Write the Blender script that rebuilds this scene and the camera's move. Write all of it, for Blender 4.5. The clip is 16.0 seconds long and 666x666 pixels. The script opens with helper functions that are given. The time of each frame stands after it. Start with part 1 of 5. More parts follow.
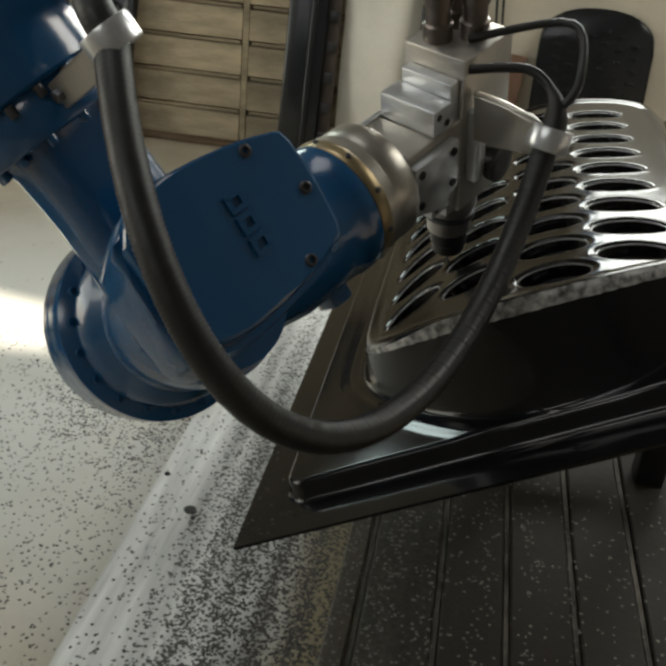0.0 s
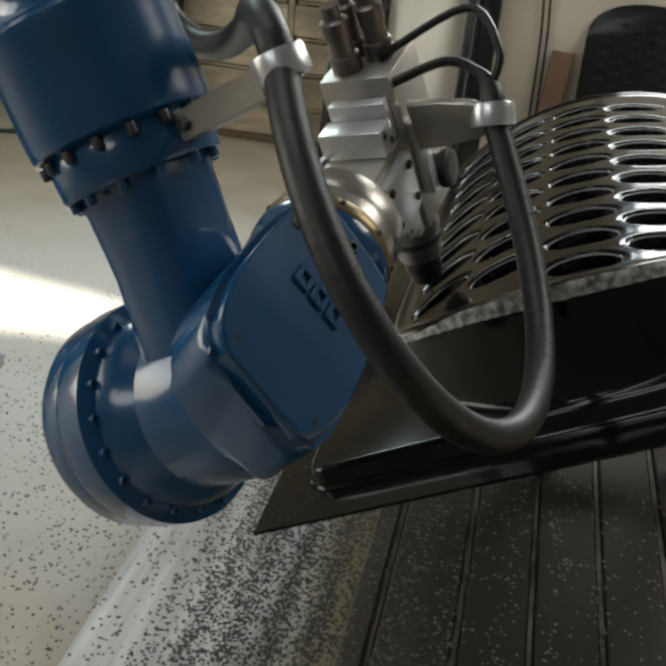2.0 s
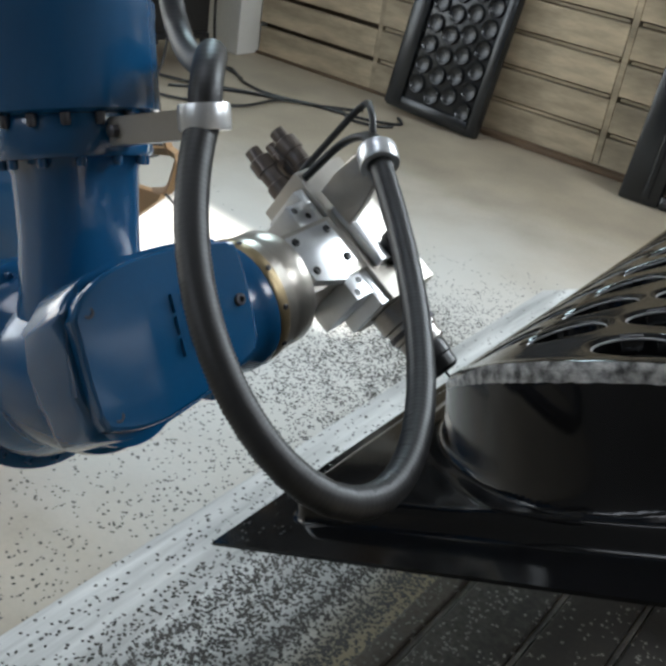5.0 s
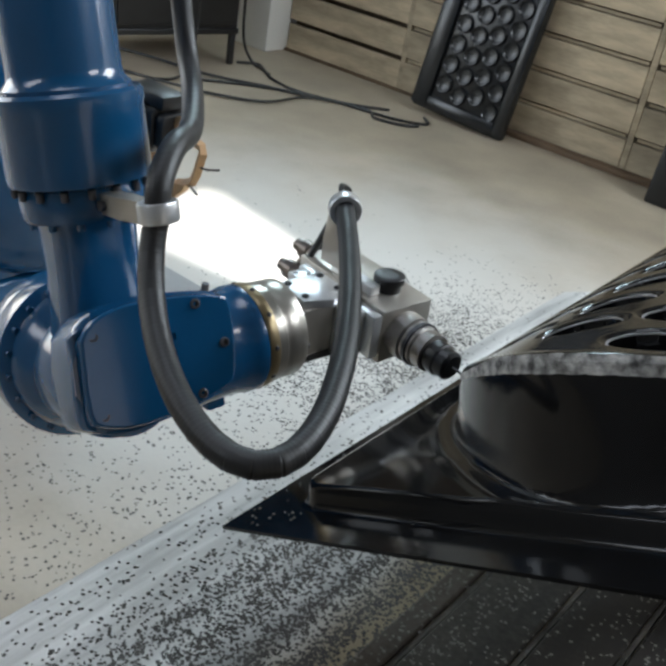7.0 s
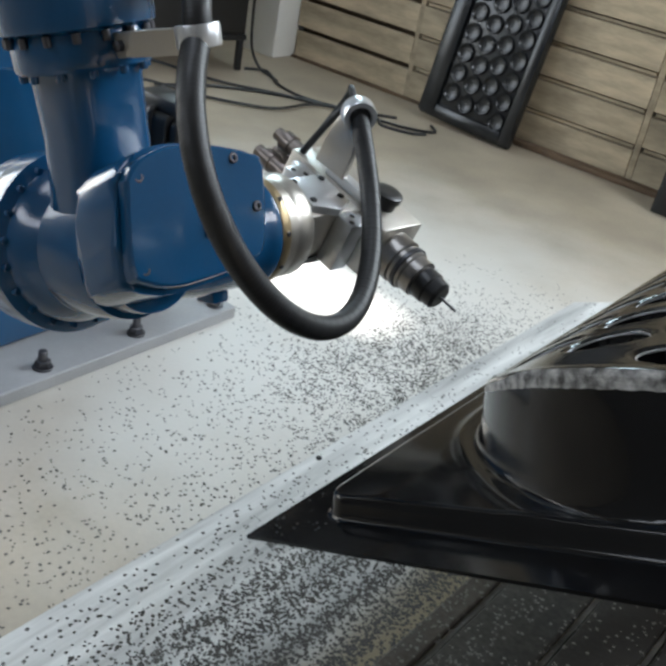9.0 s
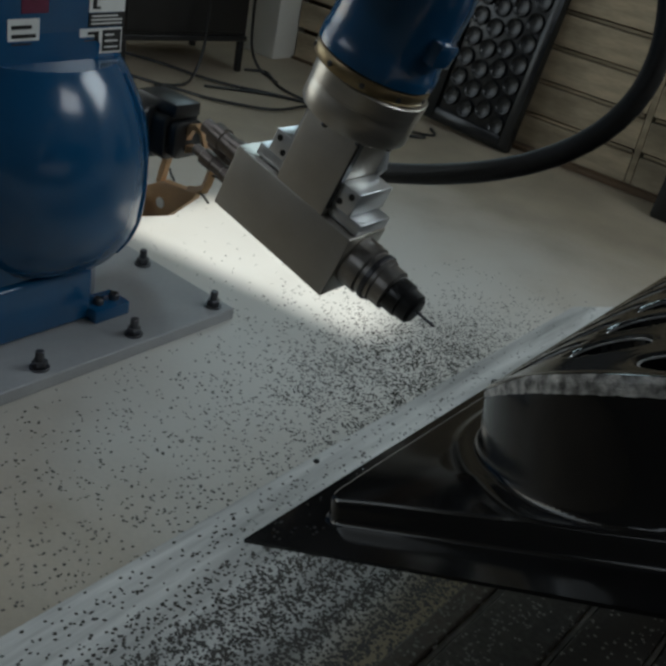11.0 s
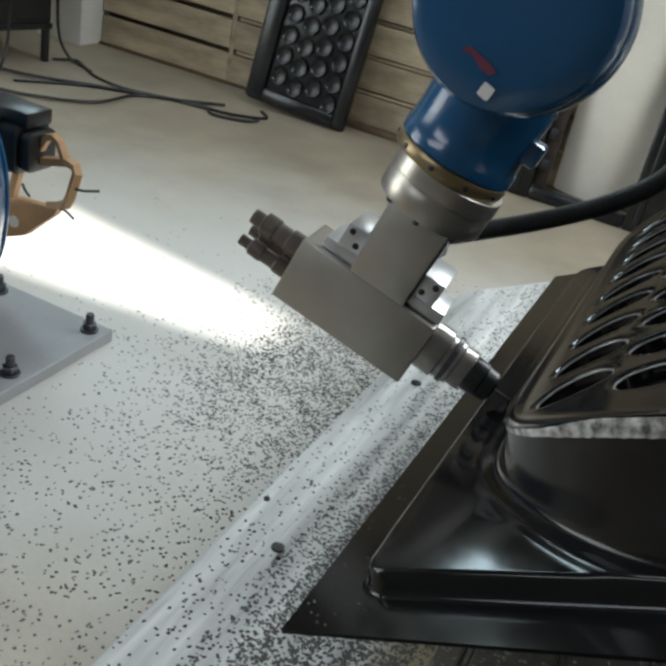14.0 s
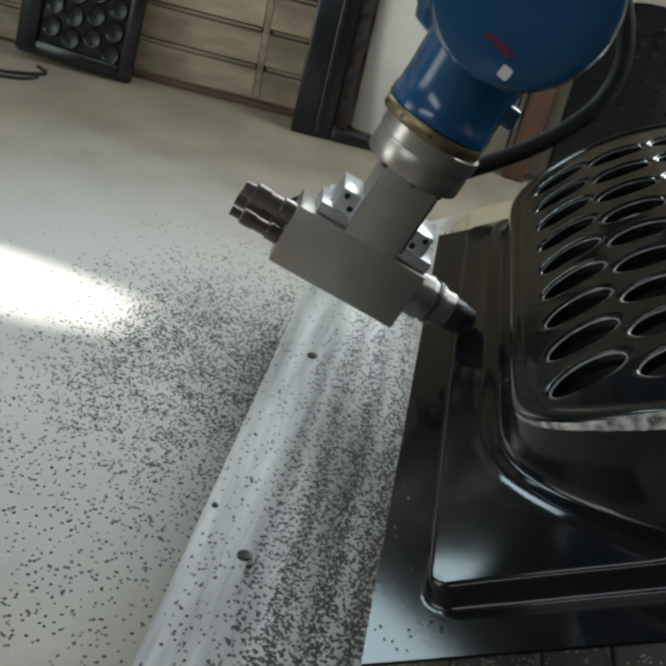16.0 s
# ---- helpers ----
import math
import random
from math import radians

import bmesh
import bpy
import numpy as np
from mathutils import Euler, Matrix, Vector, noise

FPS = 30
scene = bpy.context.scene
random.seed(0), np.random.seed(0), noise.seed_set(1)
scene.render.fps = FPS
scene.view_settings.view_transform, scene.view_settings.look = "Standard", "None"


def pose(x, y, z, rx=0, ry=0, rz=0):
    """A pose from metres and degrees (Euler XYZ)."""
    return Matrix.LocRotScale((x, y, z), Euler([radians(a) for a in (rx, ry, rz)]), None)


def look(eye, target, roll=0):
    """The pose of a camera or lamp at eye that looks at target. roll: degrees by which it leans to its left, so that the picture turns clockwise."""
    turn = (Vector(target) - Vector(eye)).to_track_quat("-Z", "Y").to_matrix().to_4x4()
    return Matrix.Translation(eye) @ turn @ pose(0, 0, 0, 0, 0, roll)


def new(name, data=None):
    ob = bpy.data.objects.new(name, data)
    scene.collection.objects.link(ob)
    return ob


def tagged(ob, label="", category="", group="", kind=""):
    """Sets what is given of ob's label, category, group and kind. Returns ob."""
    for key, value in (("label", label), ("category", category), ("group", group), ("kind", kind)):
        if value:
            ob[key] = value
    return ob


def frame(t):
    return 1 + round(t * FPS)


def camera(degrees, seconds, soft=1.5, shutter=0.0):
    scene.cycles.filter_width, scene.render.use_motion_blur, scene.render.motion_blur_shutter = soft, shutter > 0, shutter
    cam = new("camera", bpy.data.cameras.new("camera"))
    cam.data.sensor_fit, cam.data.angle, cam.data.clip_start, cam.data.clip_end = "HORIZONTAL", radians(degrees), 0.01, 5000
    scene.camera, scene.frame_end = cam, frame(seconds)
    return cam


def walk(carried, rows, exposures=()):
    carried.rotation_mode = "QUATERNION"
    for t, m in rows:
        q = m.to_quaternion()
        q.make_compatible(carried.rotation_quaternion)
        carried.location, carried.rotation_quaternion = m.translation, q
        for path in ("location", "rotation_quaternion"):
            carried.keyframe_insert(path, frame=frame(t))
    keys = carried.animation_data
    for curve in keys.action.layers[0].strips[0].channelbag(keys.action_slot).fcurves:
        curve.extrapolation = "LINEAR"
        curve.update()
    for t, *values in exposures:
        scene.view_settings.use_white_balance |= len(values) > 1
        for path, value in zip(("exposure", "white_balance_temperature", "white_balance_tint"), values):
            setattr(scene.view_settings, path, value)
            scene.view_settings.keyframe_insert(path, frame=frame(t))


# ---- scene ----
CAMERA_ROWS = [
    # seconds, eye x y z, Euler x y z
    (0.0, 1.0999, -1.7868, 1.1891, 62.880, -4.703, 9.830),
    (0.5, 1.1210, -1.7888, 1.1794, 63.270, -4.817, 11.566),
    (1.0, 1.1279, -1.7842, 1.1793, 63.237, -4.409, 12.157),
    (1.5, 1.1263, -1.7845, 1.1771, 62.842, -4.347, 12.578),
    (2.0, 1.1222, -1.7833, 1.1749, 62.619, -4.578, 12.731),
    (2.5, 1.1167, -1.7656, 1.1980, 60.997, -2.916, 14.394),
    (3.0, 1.2196, -1.6988, 1.1802, 62.153, -2.603, 16.670),
    (3.5, 1.2571, -1.6248, 1.1648, 62.181, -4.211, 22.497),
    (4.0, 1.3226, -1.5504, 1.1620, 60.899, -6.069, 32.645),
    (6.5, 1.3984, -1.5307, 1.1472, 60.347, -8.812, 39.214),
    (7.0, 1.3929, -1.5368, 1.1469, 60.282, -8.985, 39.599),
    (7.5, 1.3867, -1.5417, 1.1466, 60.264, -9.233, 39.751),
    (8.0, 1.3810, -1.5471, 1.1492, 60.223, -9.192, 39.645),
    (8.5, 1.3737, -1.5538, 1.1502, 60.441, -9.683, 39.229),
    (9.0, 1.3708, -1.5566, 1.1500, 60.561, -9.534, 39.813),
    (11.5, 1.3603, -1.5523, 1.1473, 60.719, -10.324, 39.731),
    (12.0, 1.3133, -1.5722, 1.1533, 60.715, -11.201, 36.937),
    (12.5, 1.2440, -1.5810, 1.1468, 60.638, -10.303, 35.545),
    (13.0, 1.1883, -1.5955, 1.1430, 61.273, -10.034, 31.897),
    (13.5, 1.1564, -1.5947, 1.1380, 60.917, -10.638, 28.374),
    (14.0, 1.1177, -1.5619, 1.1311, 61.354, -10.382, 26.291),
    (14.5, 1.0539, -1.5201, 1.1216, 61.437, -10.051, 21.781),
    (15.0, 0.9741, -1.5291, 1.1263, 60.551, -11.311, 16.945),
    (15.5, 0.8854, -1.5511, 1.1369, 59.590, -10.478, 11.456),
    (16.0, 0.8369, -1.5752, 1.1387, 60.317, -11.715, 9.692),
]
cam = camera(38.95, 16.0, soft=3.4)
walk(cam, [(t, pose(x, y, z, a, b, c)) for t, x, y, z, a, b, c in CAMERA_ROWS],
     exposures=[(0.0, 0.8, 7400, 7), (2.0, 0.9, 7150, 9), (3.0, 1.0, 6900, 10), (4.0, 1.35, 6500, 9), (6.5, 1.34, 6300, 10), (9.2, 1.48, 6300, 10), (11.3, -0.35, 6300, 5), (11.6, -0.05, 6300, 5), (12.0, 0.64, 6400, 7), (12.5, 1.2, 6350, 6), (15.0, 0.98, 6550, 8), (16.0, 0.85, 6500, 7)])

# ---- daylight: sun through one slot, high north windows, fill lamps added at unseen openings ----
world = bpy.data.worlds.new("sky")
scene.world = world
world.use_nodes = True
_nt = world.node_tree
_sky = _nt.nodes.new("ShaderNodeTexSky")
_sky.sky_type = "NISHITA"
_sky.sun_disc = False
_sky.sun_elevation = radians(44.1)
_sky.sun_rotation = radians(-90)
_nt.nodes["Background"].inputs["Strength"].default_value = 0.1
_nt.links.new(_sky.outputs["Color"], _nt.nodes["Background"].inputs["Color"])


def lamp(name, kind, energy, m, color, **more):
    data = bpy.data.lights.new(name, kind)
    data.energy, data.color = energy, color
    if kind == "SUN":
        data.angle = radians(1.4)
    if kind == "AREA":
        data.shape, data.size, data.size_y = "RECTANGLE", more["w"], more["h"]
    ob = new(name, data)
    ob.matrix_world = m
    return ob


lamp("sun", "SUN", 5.0, look((-3.3, 0.31, 3.46), (0.275, 0.31, 0.0)), (1.0, 0.96, 0.90))
# Fill lamp at a wide opening added in the unseen west wall.
lamp("west_fill_light", "AREA", 22.0, look((-3.15, -1.3, 1.35), (0.0, -0.6, 0.5)), (0.90, 0.96, 1.0), w=2.0, h=2.3)
# Overhead fill; the roof opening above it is unseen and added.
lamp("overhead_fill_light", "AREA", 9.0, look((-0.4, -1.0, 3.78), (-0.4, -0.99, 0.0)), (0.92, 0.97, 1.0), w=1.6, h=1.6)
lamp("north_west_window_daylight", "AREA", 16.0, look((-1.855, 2.25, 2.75), (-1.0, 0.0, 0.9)), (0.72, 0.93, 1.0), w=0.92, h=0.9)
lamp("north_east_window_daylight", "AREA", 40.0, look((1.8, 2.30, 2.50), (0.9, -0.2, 0.5)), (0.88, 0.96, 1.0), w=1.5, h=1.5)
# South and east fills at unseen added openings; the east one brightens the plaster.
lamp("south_fill_light", "AREA", 10.0, look((-1.0, -3.95, 2.85), (0.3, -0.4, 0.6)), (0.95, 0.98, 1.0), w=2.4, h=0.8)
lamp("east_fill_light", "AREA", 18.0, look((3.15, 0.6, 2.75), (1.2, 1.6, 0.8)), (0.95, 0.98, 1.0), w=1.6, h=0.9)

# ---- materials ----
def material(name, color, rough=0.6, metal=0.0, spread=0.12, scale=14.0, fine=160.0, bump=0.1, coat=0.0, vary=0.0, spec=0.5, stretch=(1, 1, 1), contrast=1.3):
    """A surface with large stains and fine grain, in object space; vary shifts whole pieces."""
    m = bpy.data.materials.new(name)
    m.use_nodes = True
    n, l = m.node_tree.nodes, m.node_tree.links
    p = n["Principled BSDF"]
    p.inputs["Metallic"].default_value = metal
    p.inputs["Coat Weight"].default_value = coat
    p.inputs["Coat Roughness"].default_value = 0.08
    p.inputs["Specular IOR Level"].default_value = spec
    co = n.new("ShaderNodeTexCoord")
    mp = n.new("ShaderNodeMapping")
    mp.inputs["Scale"].default_value = stretch
    l.new(co.outputs["Object"], mp.inputs["Vector"])
    big, small = n.new("ShaderNodeTexNoise"), n.new("ShaderNodeTexNoise")
    for node, s, d in ((big, scale, 6), (small, fine, 3)):
        node.inputs["Scale"].default_value = s
        node.inputs["Detail"].default_value = d
        l.new(mp.outputs["Vector"], node.inputs["Vector"])
    mix = n.new("ShaderNodeMix")
    mix.data_type = "RGBA"
    mix.inputs["A"].default_value = (*[c * (1 - spread * 1.6) for c in color], 1)
    mix.inputs["B"].default_value = (*[min(1, c * (1 + spread * 1.6)) for c in color], 1)
    add = n.new("ShaderNodeMath")
    add.operation = "MULTIPLY_ADD"
    add.inputs[1].default_value = 0.35
    l.new(small.outputs["Fac"], add.inputs[0])
    sc = n.new("ShaderNodeMath")
    sc.operation = "MULTIPLY_ADD"
    sc.inputs[1].default_value, sc.inputs[2].default_value = contrast, 0.33 - 0.5 * contrast
    l.new(big.outputs["Fac"], sc.inputs[0])
    l.new(sc.outputs[0], add.inputs[2])
    l.new(add.outputs[0], mix.inputs["Factor"])
    out = mix.outputs["Result"]
    if vary:
        info = n.new("ShaderNodeObjectInfo")
        hsv = n.new("ShaderNodeHueSaturation")
        mr = n.new("ShaderNodeMapRange")
        mr.inputs["To Min"].default_value, mr.inputs["To Max"].default_value = 1 - vary, 1 + vary
        l.new(info.outputs["Random"], mr.inputs["Value"])
        l.new(mr.outputs["Result"], hsv.inputs["Value"])
        l.new(out, hsv.inputs["Color"])
        out = hsv.outputs["Color"]
    l.new(out, p.inputs["Base Color"])
    rr = n.new("ShaderNodeMapRange")
    rr.inputs["To Min"].default_value, rr.inputs["To Max"].default_value = max(0.02, rough * 0.8), min(1, rough * 1.25)
    l.new(big.outputs["Fac"], rr.inputs["Value"])
    l.new(rr.outputs["Result"], p.inputs["Roughness"])
    if bump:
        b = n.new("ShaderNodeBump")
        b.inputs["Strength"].default_value = bump
        b.inputs["Distance"].default_value = 0.004
        l.new(small.outputs["Fac"], b.inputs["Height"])
        l.new(b.outputs["Normal"], p.inputs["Normal"])
    return m


CONCRETE = material("worn_concrete", (0.45, 0.415, 0.362), 0.5, spread=0.24, scale=3.0, fine=90, bump=0.12, contrast=1.8)


def dusty_glow_floor():
    """Brownish concrete, with a wide blown patch of pale milling dust round the work place, brightened in colour for
    the glow round the sun patch.
    """
    m = material("worn_dusty_glow_concrete", (0.335, 0.283, 0.212), 0.5, spread=0.22, scale=3.0, fine=90, bump=0.12, contrast=1.6)
    n, l = m.node_tree.nodes, m.node_tree.links
    p = n["Principled BSDF"]
    co, mp, tex, noise = n.new("ShaderNodeTexCoord"), n.new("ShaderNodeMapping"), n.new("ShaderNodeVectorMath"), n.new("ShaderNodeTexNoise")
    mp.inputs["Location"].default_value = (-0.12, -0.20, 0.0)
    mp.inputs["Scale"].default_value = (0.85, 1.0, 0.0)
    l.new(co.outputs["Object"], mp.inputs["Vector"])
    tex.operation = "LENGTH"
    l.new(mp.outputs["Vector"], tex.inputs[0])
    noise.inputs["Scale"].default_value = 3.4
    noise.inputs["Detail"].default_value = 7
    l.new(co.outputs["Object"], noise.inputs["Vector"])
    wob = n.new("ShaderNodeMath")
    wob.operation = "MULTIPLY_ADD"
    wob.inputs[1].default_value = 0.95
    l.new(noise.outputs["Fac"], wob.inputs[0])
    l.new(tex.outputs["Value"], wob.inputs[2])
    ramp = n.new("ShaderNodeMapRange")
    ramp.interpolation_type = "SMOOTHSTEP"
    ramp.inputs["From Min"].default_value, ramp.inputs["From Max"].default_value = 0.70, 1.95
    ramp.inputs["To Min"].default_value, ramp.inputs["To Max"].default_value = 1.0, 0.0
    l.new(wob.outputs[0], ramp.inputs["Value"])
    old = p.inputs["Base Color"].links[0].from_socket
    mix = n.new("ShaderNodeMix")
    mix.data_type = "RGBA"
    l.new(ramp.outputs["Result"], mix.inputs["Factor"])
    l.new(old, mix.inputs["A"])
    pale = n.new("ShaderNodeMix")
    pale.data_type = "RGBA"
    # pale tones hold the dust and the painted glow round the sun patch
    pale.inputs["A"].default_value, pale.inputs["B"].default_value = (0.52, 0.50, 0.455, 1), (0.78, 0.775, 0.74, 1)
    l.new(noise.outputs["Fac"], pale.inputs["Factor"])
    l.new(pale.outputs["Result"], mix.inputs["B"])
    l.new(mix.outputs["Result"], p.inputs["Base Color"])
    return m


FLOOR = dusty_glow_floor()


def stained_platform():
    """Grey dusty sheet with long streaks and a brownish margin along the pallet."""
    m = material("dusty_platform_top", (0.54, 0.54, 0.52), 0.75, spread=0.36, scale=9, fine=60, bump=0.15, stretch=(2.6, 0.20, 1), contrast=1.8)
    n, l = m.node_tree.nodes, m.node_tree.links
    p = n["Principled BSDF"]
    co, sep, noise = n.new("ShaderNodeTexCoord"), n.new("ShaderNodeSeparateXYZ"), n.new("ShaderNodeTexNoise")
    l.new(co.outputs["Object"], sep.inputs["Vector"])
    l.new(co.outputs["Object"], noise.inputs["Vector"])
    noise.inputs["Scale"].default_value = 11
    wob = n.new("ShaderNodeMath")
    wob.operation = "MULTIPLY_ADD"
    wob.inputs[1].default_value = 0.08
    l.new(noise.outputs["Fac"], wob.inputs[0])
    l.new(sep.outputs["X"], wob.inputs[2])
    ramp = n.new("ShaderNodeMapRange")
    ramp.interpolation_type = "SMOOTHSTEP"
    ramp.inputs["From Min"].default_value, ramp.inputs["From Max"].default_value = 0.93, 1.02
    l.new(wob.outputs[0], ramp.inputs["Value"])
    mix = n.new("ShaderNodeMix")
    mix.data_type = "RGBA"
    l.new(ramp.outputs["Result"], mix.inputs["Factor"])
    l.new(p.inputs["Base Color"].links[0].from_socket, mix.inputs["A"])
    mix.inputs["B"].default_value = (0.30, 0.25, 0.16, 1)
    l.new(mix.outputs["Result"], p.inputs["Base Color"])
    return m


PLATFORM = stained_platform()


def dusty_deck(name, color):
    """Dark boards, deepened in colour for the shade below the hood, with pale dust blown over them in streaks, thinning
    out away from the platform's bare strip.
    """
    m = material(name, color, 0.75, spread=0.35, scale=12, fine=90, bump=0.2, vary=0.15)
    n, l = m.node_tree.nodes, m.node_tree.links
    p = n["Principled BSDF"]
    co, sep, mp, noise, grit = n.new("ShaderNodeTexCoord"), n.new("ShaderNodeSeparateXYZ"), n.new("ShaderNodeMapping"), n.new("ShaderNodeTexNoise"), n.new("ShaderNodeTexNoise")
    l.new(co.outputs["Object"], sep.inputs["Vector"])
    mp.inputs["Scale"].default_value = (22, 2.2, 1)
    l.new(co.outputs["Object"], mp.inputs["Vector"])
    noise.inputs["Scale"].default_value = 1.0
    noise.inputs["Detail"].default_value = 5
    l.new(mp.outputs["Vector"], noise.inputs["Vector"])
    grit.inputs["Scale"].default_value = 130
    grit.inputs["Detail"].default_value = 3
    l.new(co.outputs["Object"], grit.inputs["Vector"])
    thin = n.new("ShaderNodeMapRange")
    thin.inputs["From Min"].default_value, thin.inputs["From Max"].default_value = 0.98, 1.22
    thin.inputs["To Min"].default_value, thin.inputs["To Max"].default_value = 0.62, 0.06
    l.new(sep.outputs["X"], thin.inputs["Value"])
    both = n.new("ShaderNodeMath")
    both.operation = "MULTIPLY"
    l.new(noise.outputs["Fac"], both.inputs[0])
    l.new(grit.outputs["Fac"], both.inputs[1])
    total = n.new("ShaderNodeMath")
    total.operation = "ADD"
    l.new(both.outputs[0], total.inputs[0])
    l.new(thin.outputs["Result"], total.inputs[1])
    ramp = n.new("ShaderNodeMapRange")
    ramp.interpolation_type = "SMOOTHSTEP"
    ramp.inputs["From Min"].default_value, ramp.inputs["From Max"].default_value = 0.36, 1.05
    ramp.inputs["To Max"].default_value = 0.32
    l.new(total.outputs[0], ramp.inputs["Value"])
    mix = n.new("ShaderNodeMix")
    mix.data_type = "RGBA"
    l.new(ramp.outputs["Result"], mix.inputs["Factor"])
    l.new(p.inputs["Base Color"].links[0].from_socket, mix.inputs["A"])
    mix.inputs["B"].default_value = (0.30, 0.285, 0.24, 1)
    l.new(mix.outputs["Result"], p.inputs["Base Color"])
    return m


# Near-black board colour carries the shade below the hood.
SHADE_DECK = dusty_deck("shade_dark_boards", (0.024, 0.020, 0.015))
WOOD = material("pale_pine", (0.42, 0.345, 0.235), 0.7, spread=0.36, scale=5, fine=60, bump=0.15, vary=0.16, stretch=(0.5, 1, 2.2), contrast=2.2)
DECK_EDGE = dusty_deck("dark_brown_edge_board", (0.042, 0.030, 0.021))
INNER_STRIP = material("dark_brown_strip", (0.045, 0.032, 0.024), 0.7, spread=0.3, scale=9, fine=70, bump=0.2)
DUSTY_SLAT = material("dusty_slat", (0.11, 0.10, 0.085), 0.8, spread=0.5, scale=10, fine=80, bump=0.1, contrast=3.0)
DARK_WOOD = material("stained_batten", (0.13, 0.085, 0.05), 0.75, spread=0.3, scale=8, fine=70, bump=0.2)
BROWN_WOOD = material("brown_plank", (0.12, 0.06, 0.035), 0.7, spread=0.3, scale=9, fine=70, bump=0.2)
PLASTER = material("cream_plaster", (0.58, 0.52, 0.42), 0.85, spread=0.08, scale=3, fine=80, bump=0.1)
WHITE_PAINT = material("white_paint", (0.78, 0.77, 0.73), 0.6, spread=0.06, scale=5, fine=80, bump=0.08)
CEILING = material("grey_roof_sheet", (0.13, 0.13, 0.125), 0.7, spread=0.1, scale=2, fine=40, bump=0.05)
ABS = material("glossy_black_plastic", (0.007, 0.007, 0.0075), 0.11, spread=0.2, scale=20, fine=260, bump=0.012, spec=0.34)
ABS_MATT = material("black_plastic_leaning", (0.009, 0.010, 0.011), 0.24, spread=0.2, scale=12, fine=150, bump=0.05)
BLUE = material("blue_robot_paint", (0.007, 0.074, 0.182), 0.20, spread=0.1, scale=8, fine=240, bump=0.025, coat=0.5)
STEEL_PLATE = material("zinc_floor_plate", (0.36, 0.365, 0.37), 0.6, metal=0.1, spread=0.12, scale=6, fine=120, bump=0.06)
STEEL = material("dark_steel_fastener", (0.10, 0.10, 0.11), 0.4, metal=0.8, spread=0.2, scale=60, fine=300, bump=0.05)
ALU = material("machined_aluminium", (0.52, 0.49, 0.44), 0.36, metal=0.75, spread=0.08, scale=20, fine=300, bump=0.03)
ALU_BRIGHT = material("bright_aluminium", (0.70, 0.71, 0.72), 0.3, metal=0.7, spread=0.08, scale=25, fine=300, bump=0.03)
BRASS = material("brass_coloured_ring", (0.30, 0.23, 0.13), 0.35, metal=0.8, spread=0.15, scale=30, fine=300, bump=0.03)
GUNMETAL = material("oiled_spindle_steel", (0.20, 0.17, 0.15), 0.32, metal=0.85, spread=0.25, scale=30, fine=300, bump=0.04)
BLACK_RUBBER = material("black_rubber_hose", (0.013, 0.013, 0.013), 0.42, spread=0.2, scale=30, fine=250, bump=0.06)
BLACK = material("black_enamel", (0.014, 0.014, 0.015), 0.35, spread=0.2, scale=20, fine=200, bump=0.03)
TAN = material("ochre_painted_steel", (0.58, 0.34, 0.16), 0.55, spread=0.14, scale=14, fine=150, bump=0.06)
CHIP = material("black_plastic_chip", (0.080, 0.074, 0.066), 0.5, spread=0.2, scale=40, fine=200, bump=0.0)
STICKER = material("white_sticker", (0.75, 0.75, 0.73), 0.5, spread=0.05, scale=30, fine=200, bump=0.0)
RED = material("faded_red_mark", (0.13, 0.02, 0.05), 0.4, spread=0.2, scale=60, fine=200, bump=0.0)
SHEET = material("translucent_white_sheet", (0.88, 0.84, 0.74), 0.4, spread=0.08, scale=4, fine=60, bump=0.05)

# Chip crust, its colour raised to carry the glossy edge's highlight too.
CRUST = material("chip_crust_highlight", (0.36, 0.355, 0.34), 0.35, spread=0.55, scale=90, fine=260, bump=0.3, contrast=2.6)
# Pale grey stands in for highlights on the openings' cut edges.
RIM_HIGHLIGHT = material("cut_edge_highlight", (0.34, 0.34, 0.34), 0.22, spread=0.3, scale=60, fine=200, bump=0.0)
# Glints of chips on the dark boards are put in as pale grey.
PALE_CHIP = material("dusty_glint_chip", (0.19, 0.18, 0.155), 0.6, spread=0.3, scale=40, fine=200, bump=0.0)
# Dark tone puts the unlit south and east sides into the wall colour.
UNLIT_WALL = material("unlit_tone_wall", (0.16, 0.15, 0.14), 0.85, spread=0.15, scale=3, fine=60, bump=0.1)
TURNED = material("turned_adapter_metal", (0.48, 0.45, 0.40), 0.32, metal=0.85, spread=0.15, scale=12, fine=300, bump=0.03, stretch=(1, 1, 6))
NOSE_STEEL = material("grey_spindle_steel", (0.34, 0.32, 0.30), 0.3, metal=0.85, spread=0.25, scale=30, fine=300, bump=0.04)


def ribbed_rubber():
    """Black rubber with fine rings across its length."""
    m = material("ribbed_hose_rubber", (0.016, 0.016, 0.0165), 0.46, spread=0.25, scale=30, fine=250, bump=0.05)
    n, l = m.node_tree.nodes, m.node_tree.links
    co = n.new("ShaderNodeTexCoord")
    wave = n.new("ShaderNodeTexWave")
    wave.bands_direction = "Z"
    wave.inputs["Scale"].default_value = 64.6
    wave.inputs["Distortion"].default_value = 0.0
    l.new(co.outputs["Object"], wave.inputs["Vector"])
    b = n.new("ShaderNodeBump")
    b.inputs["Strength"].default_value = 0.09
    b.inputs["Distance"].default_value = 0.0012
    l.new(wave.outputs["Fac"], b.inputs["Height"])
    l.new(b.outputs["Normal"], n["Principled BSDF"].inputs["Normal"])
    return m


HOSE_RUBBER = ribbed_rubber()

